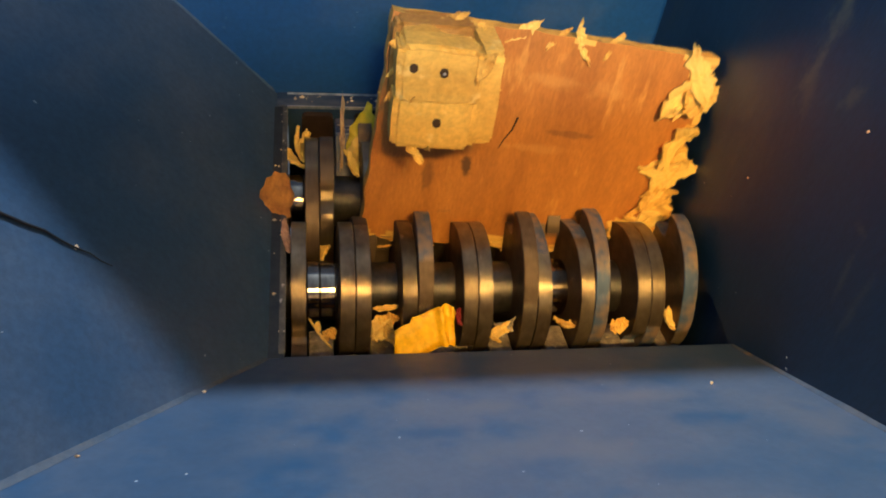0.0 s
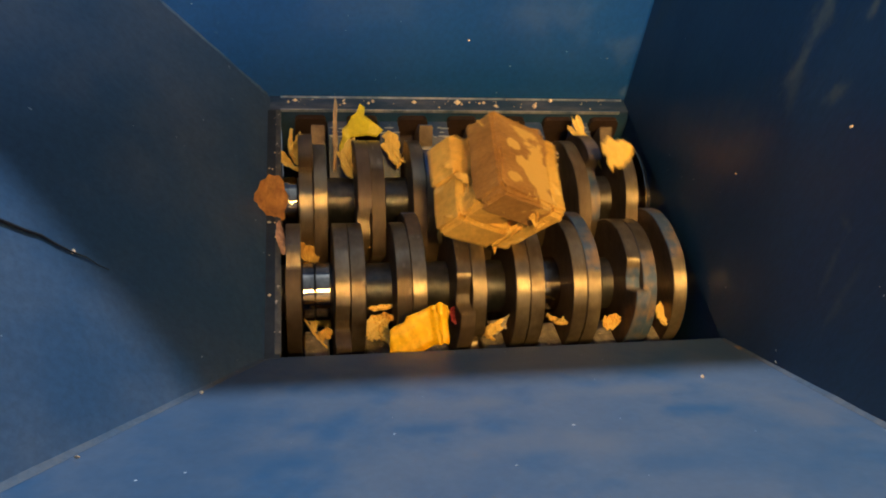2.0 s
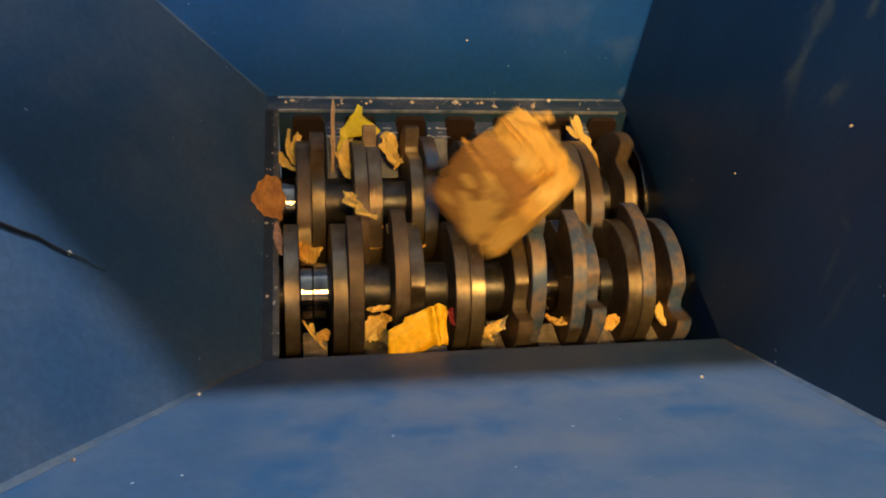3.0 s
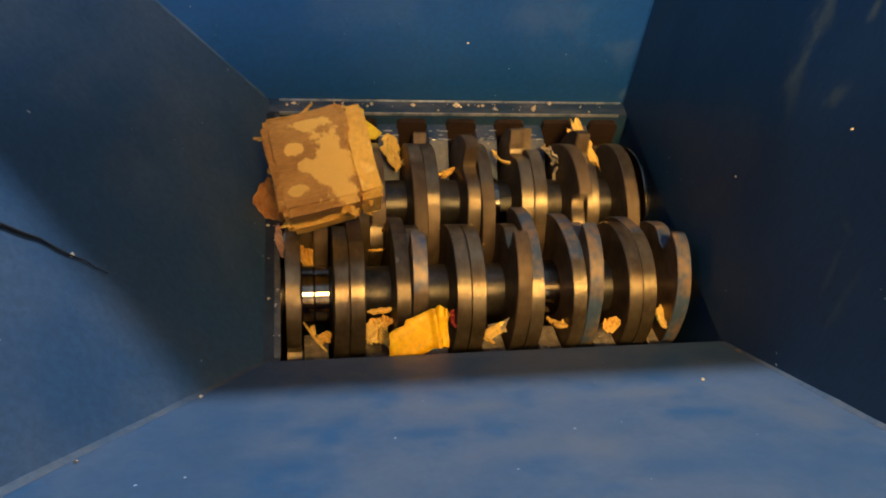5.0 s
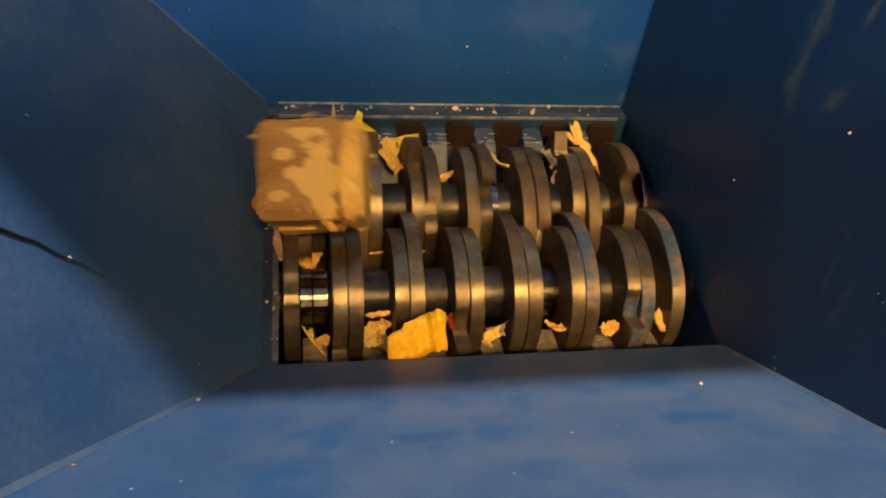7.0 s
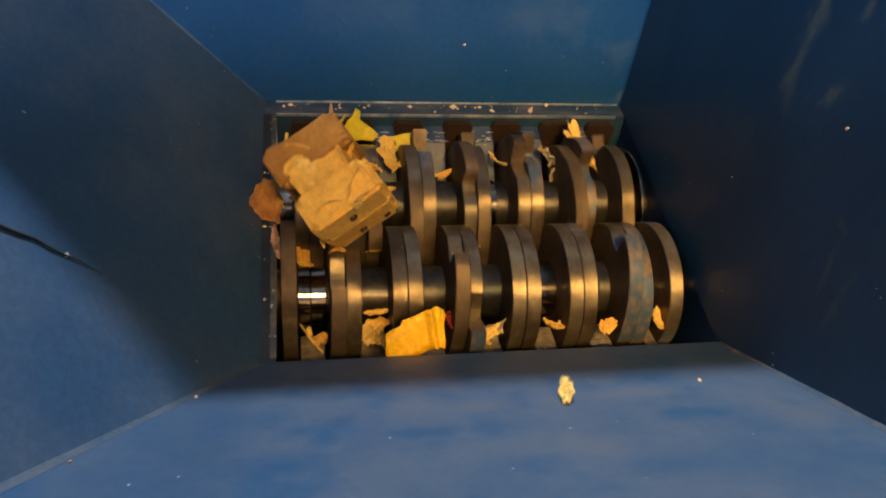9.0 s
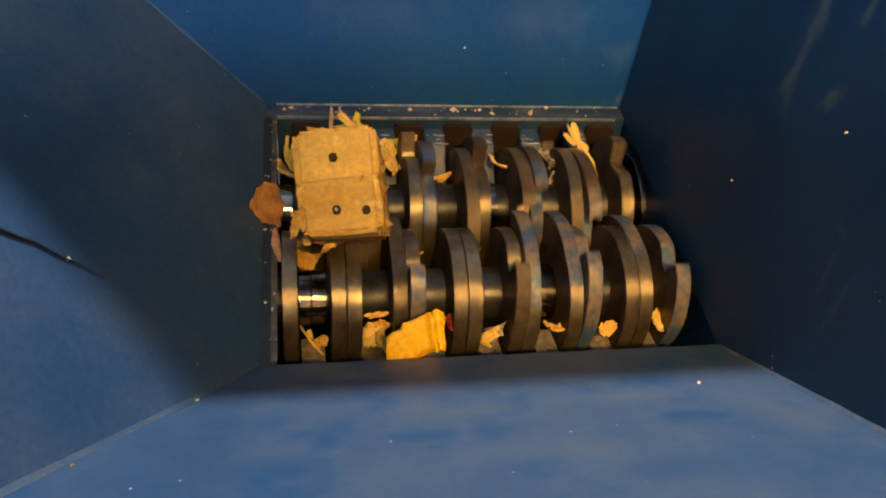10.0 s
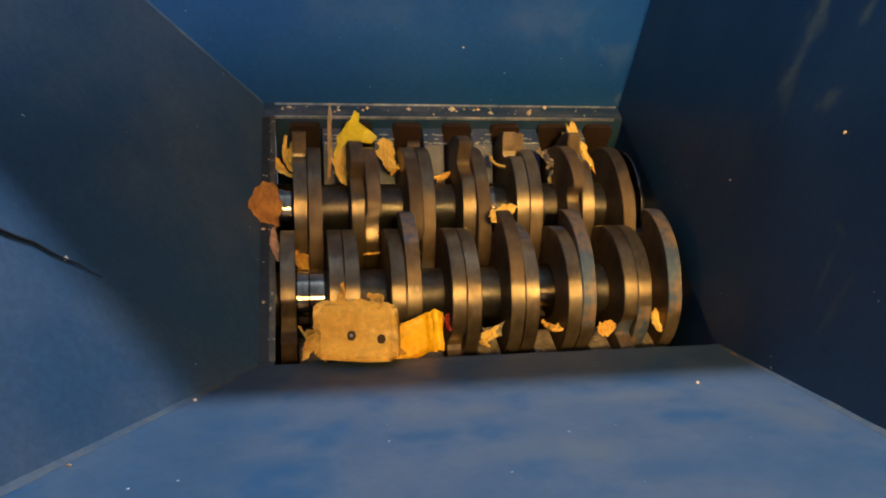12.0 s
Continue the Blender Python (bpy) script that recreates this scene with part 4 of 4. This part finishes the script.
# ---- chips that fly ----
def flyer(label, length, width, seed, **more):
    return tagged(shred("wood_chip", length, width, PALE, seed, thick=0.002, **more), label, "wood chip")


chip_high = flyer("torn wood chip thrown up to the hopper wall", 0.052, 0.019, 101, curl=0.5)
chip_square = tagged(rough_plate("wood_chip", 0.036, 0.034, 0.005, PINE, seed=21, ragged=0.002), "small square wood chip thrown up from the shafts", "wood chip")
chip_late = flyer("pale wood lump thrown across the back shaft", 0.036, 0.034, 103, curl=0.4)
chip_front = flyer("wood chip flying over the front wall", 0.028, 0.015, 104, curl=0.4)
chip_left = flyer("small wood chip flying past the hopper wall", 0.024, 0.015, 105, curl=0.3)
lump_a = flyer("torn pale wood lump rolling between the shafts", 0.062, 0.050, 106, curl=0.8)
lump_b = flyer("torn pale wood shred riding on the back blades", 0.095, 0.038, 107, curl=0.6)
lump_c = flyer("ragged wood shreds standing on the back blades", 0.11, 0.046, 108, curl=0.8, ragged=0.8)

for ob in (chip_left,):
    ob.data.materials[0] = LEAFY
for ob in (chip_late, chip_high):
    ob.data.materials[0] = PINE
chip_wall = flyer("pale wood chip sliding down the front wall", 0.03, 0.012, 109, curl=0.2)
shred_left = flyer("torn forked wood shred riding on the back shaft", 0.05, 0.022, 110, curl=0.5, ragged=0.8)
chip_orange = flyer("small orange wood chip dropping between the shafts", 0.026, 0.024, 111, curl=0.1, ragged=0.15)
clump_right = flyer("torn wood clump thrown over the back blades", 0.05, 0.03, 112, curl=0.8)
strip_late = flyer("pale wood strip dropping onto the back shaft", 0.042, 0.014, 113, curl=0.3)
strip_high = flyer("long pale strip torn off the block", 0.07, 0.016, 114, curl=0.4)

# ---- keyed poses: seconds, place, turn ----
BLOCK = [
    (0, 0.1596, 0.1982, 0.165, 77, 1, -1.9),
    (0.2, 0.1549, 0.1886, 0.145, 73, 1.2, -4),
    (0.5, 0.1602, 0.1458, 0.105, 70.3, -1, 1.5),
    (0.8, 0.1635, 0.1367, 0.09, 68.7, 0.7, -0.2),
    (1, 0.1526, 0.123, 0.08, 69.1, 1.1, -6.1),
    (1.2, 0.1455, 0.1518, 0.07, 71.1, -1.7, -13.6),
    (1.4, 0.1378, 0.1597, 0.07, 78.9, 0.3, -28),
    (1.5, 0.1259, 0.1818, 0.08, 81.3, -6.4, -14),
    (1.6, 0.1311, 0.1649, 0.085, 86.6, 3.5, -8.9),
    (1.7, 0.1633, 0.1521, 0.09, 97.4, 17.6, -7),
    (1.8, 0.178, 0.15, 0.09, 102.8, 31, -4.2),
    (1.9, 0.2003, 0.1428, 0.08, 94.5, 35, 9.9),
    (2, 0.2301, 0.1477, 0.075, 84.3, 32.7, 9.5),
    (2.1, 0.2367, 0.1588, 0.08, 78.7, 28.6, 4.4),
    (2.2, 0.2286, 0.1602, 0.085, 76, 24.8, 4.3),
    (2.3, 0.2362, 0.1603, 0.08, 71, 26.3, 4.7),
    (2.4, 0.2492, 0.1529, 0.08, 57.2, 9.3, 3.1),
    (2.5, 0.2877, 0.151, 0.075, 60.9, 1.8, -3.4),
    (2.6, 0.2914, 0.143, 0.07, 66.8, 5.7, -5.6),
    (2.7, 0.282, 0.1464, 0.07, 69.7, 5.7, -8.8),
    (2.8, 0.2783, 0.1585, 0.08, 76.5, 3.3, -6.9),
    (2.9, 0.2668, 0.1604, 0.08, 83.1, 0.2, -10.2),
    (3, 0.2386, 0.144, 0.075, 83.9, 18.1, -49.1),
    (3.2, 0.0793, 0.0451, 0.07, 45.8, 21.5, -84.7),
    (3.4, 0.0608, 0.0624, 0.07, 41.2, 22.6, -64.5),
    (3.6, 0.049, 0.0962, 0.075, 38.5, 15.8, -34.4),
    (3.8, 0.0579, 0.1314, 0.08, 31.3, 7.2, -16.3),
    (4, 0.0422, 0.1459, 0.085, 45.3, 3.6, 3.1),
    (4.2, 0.0605, 0.1395, 0.08, 27.6, -10.8, 13.3),
    (4.4, 0.0501, 0.1541, 0.085, 39.6, -12.1, -1.3),
    (4.6, 0.0633, 0.1478, 0.08, 45.9, -0.2, -7.8),
    (4.8, 0.0576, 0.159, 0.08, 44, -8.5, 2.2),
    (5, 0.0575, 0.1636, 0.085, 32.2, -9.8, 8.7),
    (5.2, 0.0138, 0.1237, 0.09, 16.4, -18.1, 28.8),
    (5.4, 0.0249, 0.1306, 0.085, 20.2, -16, 21.1),
    (5.5, 0.0397, 0.1519, 0.085, 19.7, -16.2, 17.5),
    (5.6, 0.0405, 0.1609, 0.09, 26.5, -11.2, 10.5),
    (5.8, 0.0408, 0.1675, 0.09, 14.7, -17.6, 19.5),
    (6, 0.0276, 0.1413, 0.085, 18.9, -13.7, 17.2),
    (6.2, 0.0472, 0.1467, 0.08, 21, -22.9, 23.1),
    (6.4, 0.0303, 0.1292, 0.085, 10, -16.6, 21.1),
    (6.5, 0.0294, 0.1606, 0.09, 14.5, -12.9, 15.5),
    (6.6, 0.0355, 0.1753, 0.095, 21.7, -10.9, 9.9),
    (6.7, 0.0544, 0.1762, 0.09, 29.2, -7.8, 1.1),
    (6.8, 0.0588, 0.1604, 0.085, 39.3, -13.4, 0.2),
    (6.9, 0.0322, 0.1581, 0.09, 28.5, -29.6, 5.1),
    (7, 0.0525, 0.1565, 0.085, 35.4, -8.3, -6),
    (7.1, 0.0739, 0.1336, 0.08, 51.9, 9.1, -11),
    (7.2, 0.0782, 0.1222, 0.08, 60.9, 25.5, -23.2),
    (7.4, 0.0595, 0.1435, 0.085, 63.3, 37.7, -41.4),
    (7.6, 0.0729, 0.1365, 0.08, 30.4, 43.7, -82),
    (7.8, 0.0522, 0.1543, 0.085, 25.5, 41.1, -104.8),
    (8, 0.0682, 0.1435, 0.08, -4.3, 33.9, -127.7),
    (8.2, 0.05, 0.1575, 0.085, -10.6, 45.1, -121.7),
    (8.4, 0.069, 0.1505, 0.08, -13.8, 45.5, -143),
    (8.6, 0.0579, 0.1388, 0.08, -22, 38, -149),
    (8.8, 0.0702, 0.1706, 0.085, -21.4, 39.9, -157.3),
    (8.9, 0.056, 0.1343, 0.08, -23.2, 35, -142.4),
    (9, 0.0614, 0.1435, 0.08, -21.4, 28, -158),
    (9.1, 0.0604, 0.1475, 0.08, -23.5, 25.4, -162.7),
    (9.2, 0.0514, 0.1335, 0.08, -25.4, 22.5, -167.2),
    (9.3, 0.0564, 0.1549, 0.08, -21.9, 19.6, -171.6),
    (9.4, 0.0641, 0.1432, 0.08, -23.2, 16.5, -175.7),
    (9.5, 0.0751, 0.1257, 0.075, -13.2, 16.5, -175.7),
    (9.6, 0.0827, 0.1180, 0.07, -21.1, -0.9, 163.4),
    (9.7, 0.0784, 0.1031, 0.07, -33, 3, 167.9),
    (9.8, 0.0726, 0.1191, 0.075, -37.6, 7, 172.5),
    (9.9, 0.0720, 0.1400, 0.077, -36.4, 8.3, 174),
    (10, 0.0695, 0.1480, 0.075, -33.9, 10.8, 177.1),
]

PLATE = [
    (10.2, 0.0616, 0.147, 0.075, -35.2, 9.6, 175.5),
    (10.4, 0.0498, 0.1484, 0.075, -31.8, 11.5, 177.9),
    (10.6, 0.0519, 0.1446, 0.075, -34.2, 9.6, 175.5),
    (10.8, 0.0533, 0.1426, 0.075, -31.1, 19.3, -178.7),
    (11, 0.052, 0.1422, 0.075, -27.6, 23.1, -173.5),
]

PLATE_A = [
    (11.2, 0.0548, 0.1202, 0.08, -13.5, 25.4, -162.7),
    (11.3, 0.0571, 0.0658, 0.09, 8.1, 50.4, -149.8),
    (11.4, 0.041, -0.0073, 0.06, -20.4, 22.8, 176.7),
    (11.5, 0.0798, 0.0053, 0.03, -28.4, 8.3, 174),
    (11.7, 0.0884, 0.0178, 0.02, -32.5, 7.6, 173.2),
    (12, 0.0877, 0.0189, 0.02, -32.6, 7, 172.5),
]

PLATE_B = [
    (11.2, 0.0612, 0.1427, 0.06, 6.8, 40.5, -151.7),
    (11.3, 0.0671, 0.1443, 0.05, 21.3, 49.2, -135.8),
    (11.5, 0.07, 0.18, -0.03, 40, 50, -110),
    (11.8, 0.07, 0.18, -0.2, 50, 50, -100),
    (12, 0.07, 0.18, -0.35, 50, 50, -100),
]

MID = [
    (10.2, 0.115, 0.1589, 0.075, -33.1, 4.9, 154.9),
    (10.4, 0.1166, 0.1555, 0.075, -34.7, 0.4, 146.6),
    (10.5, 0.1205, 0.1469, 0.072, -30.6, 0.3, 141.8),
    (10.6, 0.1209, 0.1354, 0.07, -27.3, 0.2, 137.1),
    (10.8, 0.1145, 0.1143, 0.06, -19.2, 0.8, 128.9),
    (11, 0.113, 0.1335, 0.06, -19, -3.2, 146.2),
    (11.2, 0.094, 0.1316, 0.055, -11.3, 10.2, 162.9),
    (11.4, 0.0753, 0.1365, 0.05, 0.8, 23.4, -179.6),
    (11.6, 0.0716, 0.141, 0.04, 7.2, 35.3, -161.3),
    (11.8, 0.075, 0.17, 0, 50, 50, -120),
    (12, 0.075, 0.18, -0.09, 50, 50, -110),
]

ENDS = [
    (10.2, 0.1231, 0.1326, 0.07, -31.2, 3.4, 160.8),
    (10.4, 0.1307, 0.131, 0.068, -30.9, 0.8, 157.8),
    (10.5, 0.1348, 0.1263, 0.065, -30.5, 0.7, 153.2),
    (10.6, 0.1428, 0.1268, 0.06, -26, 1.6, 158.9),
    (10.8, 0.1604, 0.1346, 0.055, -20, 16.8, 176.9),
    (11, 0.1626, 0.1318, 0.055, -19.7, 18.1, 178.5),
    (11.3, 0.1527, 0.1312, 0.05, -7.5, 29.5, -172.9),
    (11.5, 0.169, 0.1347, 0.045, -4.5, 45.3, -164.4),
    (11.6, 0.1737, 0.139, 0.04, 1.9, 45.3, -162),
    (11.8, 0.178, 0.17, -0.01, 30, 50, -150),
    (12, 0.178, 0.18, -0.11, 30, 55, -150),
]


def keyed(rows, off=None):
    return [(r[0], pose(*r[1:]) @ off if off else pose(*r[1:])) for r in rows]


def tumble(t):
    """Turn of the block about its own long axis: it goes over once after the board is gone and once more later."""
    steps = ((1.5, 0), (2.3, 180), (7.1, 180), (8.8, 265), (9.5, 290), (9.7, 360))
    for (t0, a0), (t1, a1) in zip(steps, steps[1:]):
        if t < t1:
            return a0 + (a1 - a0) * max(0.0, t - t0) / (t1 - t0)
    return 360


PIT = -0.5                            # where shredded pieces end, under the shafts
BOARD = [(0.0, 0.114, 0.253, 0.202, -19, 5.6, -2), (0.2, 0.116, 0.246, 0.192, -19, 10, -2), (0.35, 0.115, 0.235, 0.156, -19, 8, -2),
         (0.5, 0.113, 0.226, 0.112, -19, 5, -2), (0.8, 0.114, 0.216, 0.086, -19, 7, -2), (1.0, 0.116, 0.205, 0.052, -19, 11, -2),
         (1.2, 0.118, 0.186, -0.03, -17, 12, -2), (1.4, 0.118, 0.18, -0.13, -10, 8, -2), (1.8, 0.08, 0.18, -0.26, -4, 0, 0),
         (2.2, 0.06, 0.18, -0.36, 0, 0, 0), (12.0, 0.06, 0.18, -0.36, 0, 0, 0)]


def spin(t0, t1, step, y, way, turn):
    n = round((t1 - t0) / step)
    return [(t0 + i * step, pose(0, y, AXIS_Z, way * 360 * (t0 + i * step) / turn)) for i in range(n + 1)]


def hop(*rows):
    """Rows of a chip that lies in the pit, is thrown up and drops back."""
    first, last = rows[0], rows[-1]
    head = [(0.0, 0.2, 0.18, PIT, 0, 0, 0), (first[0] - 0.12, first[1], 0.18, -0.12, 0, 0, 0)] if first[0] > 0.2 else []
    tail = [(last[0] + 0.25, last[1], 0.18, -0.15, 30, 30, 30), (last[0] + 0.5, last[1], 0.18, PIT, 30, 30, 30)] if last[0] < 11.9 else []
    rows = head + list(rows) + tail
    if rows[-1][0] < 12.0:
        rows.append((12.0, *rows[-1][1:]))
    return keyed(rows)


def motions():
    walk(front_shaft, spin(0.0, 12.0, 0.2, FRONT_Y, -1, FRONT_TURN))
    walk(back_shaft, spin(0.0, 12.0, 0.1, BACK_Y, 1, BACK_TURN))
    walk(board, keyed(BOARD))
    plate = [(r[0], pose(*r[1:]) @ pose(0, 0, 0, tumble(r[0]))) for r in BLOCK]
    walk(block_a, [(t, m @ OFF_A) for t, m in plate] + keyed(PLATE, OFF_FREE) + keyed([(11.1, 0.0535, 0.132, 0.078, -21, 24, -168)], pose(-0.002, 0, 0.014, 0, 0, -34)) + keyed(PLATE_A))
    walk(block_b, [(t, m @ OFF_B) for t, m in plate] + keyed(PLATE, OFF_SLID) + keyed(PLATE_B))
    walk(block_mid, [(t, m @ OFF_MID) for t, m in plate] + keyed(MID))
    walk(block_end, [(t, m @ OFF_END) for t, m in plate] + keyed(ENDS))
    walk(block_rear, [(t, m @ OFF_REAR) for t, m in plate] + keyed([(10.3, 0.09, 0.18, 0.0, -30, 10, 170), (10.6, 0.09, 0.18, -0.12, -20, 10, 170), (10.9, 0.1, 0.18, -0.4, -20, 10, 170), (12.0, 0.1, 0.18, -0.4, -20, 10, 170)]))
    walk(block_side, [(t, m @ OFF_SIDE) for t, m in plate if t < 7.5] + keyed([(7.9, 0.09, 0.18, 0.02, 40, 60, 20), (8.4, 0.09, 0.18, -0.1, 60, 80, 20), (8.8, 0.09, 0.18, -0.4, 60, 80, 20), (12.0, 0.09, 0.18, -0.4, 60, 80, 20)]))
    walk(chip_high, hop((0.2, 0.30, 0.17, 0.12, 0, 0, 0), (0.3, 0.31, 0.173, 0.2, 30, 40, 60), (0.4, 0.395, 0.225, 0.22, 50, 80, 60), (0.5, 0.376, 0.213, 0.24, 40, 20, 5), (0.6, 0.378, 0.249, 0.12, 60, 70, 80), (0.7, 0.37, 0.24, 0.06, 60, 70, 120)))
    walk(chip_square, hop((0.9, 0.19, 0.28, 0.03, 0, 0, 0), (1.0, 0.195, 0.301, 0.1, 40, 10, 5), (1.1, 0.194, 0.239, 0.08, 40, 20, 40), (1.2, 0.19, 0.2, 0.04, 70, 30, 80)))
    walk(chip_front, hop((1.4, 0.2, 0.06, 0.02, 0, 0, 0), (1.5, 0.196, -0.020, 0.032, 40, 50, 70), (1.6, 0.142, -0.115, 0.112, 60, 90, 100), (1.7, 0.14, -0.06, 0.07, 60, 110, 110), (1.85, 0.15, 0.03, 0.02, 60, 120, 120)))
    walk(chip_left, hop((1.0, 0.04, 0.22, 0.10, 0, 0, 0), (1.1, -0.104, 0.276, 0.187, 10, 5, 10), (1.2, -0.157, 0.126, 0.254, 20, 10, 20), (1.3, -0.155, 0.068, 0.239, 30, 30, 40), (1.4, -0.121, 0.054, 0.177, 40, 50, 60), (1.5, -0.063, 0.054, 0.097, 50, 70, 90), (1.6, -0.022, 0.046, 0.055, 60, 90, 100), (1.7, 0.03, 0.08, 0.01, 60, 100, 140)))
    walk(lump_a, hop((1.2, 0.215, 0.17, 0.03, 10, 0, 0), (1.4, 0.21, 0.165, 0.05, 20, 20, 20), (1.5, 0.207, 0.163, 0.05, 30, 30, 40), (1.65, 0.2, 0.165, 0.04, 50, 40, 60), (1.9, 0.19, 0.17, -0.02, 60, 60, 90)))
    walk(lump_b, hop((1.1, 0.33, 0.2, 0.02, 30, 20, 20), (1.3, 0.345, 0.18, 0.04, 30, 30, 60), (1.5, 0.345, 0.165, 0.035, 35, 60, 85), (1.7, 0.345, 0.16, 0.01, 40, 70, 100)))
    walk(lump_c, hop((0.8, 0.36, 0.23, 0.02, 30, 60, 80), (1.0, 0.374, 0.257, 0.05, 40, 60, 90), (1.2, 0.368, 0.248, 0.045, 40, 40, 70), (1.5, 0.29, 0.27, 0.03, 50, 40, 60), (1.75, 0.29, 0.24, 0.03, 50, 60, 90)))
    walk(chip_late, hop((11.1, 0.24, 0.24, 0.02, 0, 0, 0), (11.2, 0.273, 0.255, 0.05, 30, 20, 10), (11.3, 0.357, 0.269, 0.08, 40, 30, 50), (11.4, 0.402, 0.224, 0.06, 40, 20, 90), (11.6, 0.423, 0.18, 0.0, 40, 60, 110)))

    low, high = (0.157, 0.318, -0.045, 40, 0, 4), (0.163, 0.318, -0.018, 40, 0, 4)
    nudges = []                       # each passing hook lifts the small scrap for a moment
    for t in (5.6, 7.05, 7.95, 8.9, 10.0, 11.5):
        nudges += [(t - 0.2, *low), (t - 0.08, *high), (t + 0.12, *high), (t + 0.24, *low)]
    walk(lime_bit, keyed([(0.0, 0.16, 0.18, PIT, 40, 0, 4), (3.4, 0.16, 0.18, PIT, 40, 0, 4), (3.9, 0.16, 0.2, -0.1, 60, 20, 30), (4.1, 0.16, 0.25, 0.06, 50, 20, 20),
                          (4.35, 0.160, 0.312, 0.02, 50, 10, 10), (4.6, *low)] + nudges + [(12.0, *low)]))
    walk(chip_wall, hop((8.9, 0.24, -0.02, 0.12, 0, 0, 0), (9.0, 0.244, -0.097, 0.09, -45, 20, 80), (9.1, 0.244, -0.073, 0.08, -45, 10, 95), (9.2, 0.252, -0.034, 0.05, -40, 10, 120)))
    walk(shred_left, hop((2.3, 0.06, 0.2, 0.02, 20, 20, 0), (2.4, 0.067, 0.18, 0.04, 30, 10, 20), (2.6, 0.086, 0.193, 0.05, 30, 30, 60), (2.7, 0.086, 0.149, 0.04, 35, 20, 110), (2.8, 0.098, 0.148, 0.03, 35, 10, 130), (3.0, 0.095, 0.156, 0.03, 35, 10, 120)))
    walk(chip_orange, hop((2.7, 0.186, 0.23, 0.02, 20, 0, 0), (2.8, 0.19, 0.219, 0.04, 40, 10, 20), (2.9, 0.196, 0.19, 0.04, 40, 10, 35), (3.0, 0.196, 0.184, 0.03, 40, 0, 20), (3.2, 0.201, 0.192, 0.0, 40, 0, 5)))
    walk(clump_right, hop((1.8, 0.36, 0.24, 0.02, 20, 20, 0), (1.9, 0.374, 0.25, 0.05, 40, 20, 40), (2.0, 0.379, 0.216, 0.05, 40, 10, 30), (2.1, 0.397, 0.187, 0.02, 40, 10, 5)))
    walk(strip_late, hop((11.4, 0.25, 0.2, 0.02, 40, 60, 60), (11.5, 0.249, 0.188, 0.04, 40, 50, 84), (11.6, 0.246, 0.176, 0.035, 40, 40, 80), (11.8, 0.252, 0.173, 0.02, 35, 20, 50), (12.0, 0.257, 0.175, 0.01, 35, 10, 30)))
    walk(strip_high, hop((9.2, 0.03, 0.2, 0.05, 20, 20, 0), (9.3, 0.021, 0.222, 0.08, 40, 0, 5), (9.4, 0.116, 0.258, 0.05, 40, 40, 40), (9.5, 0.124, 0.252, 0.03, 40, 50, 80)))


motions()
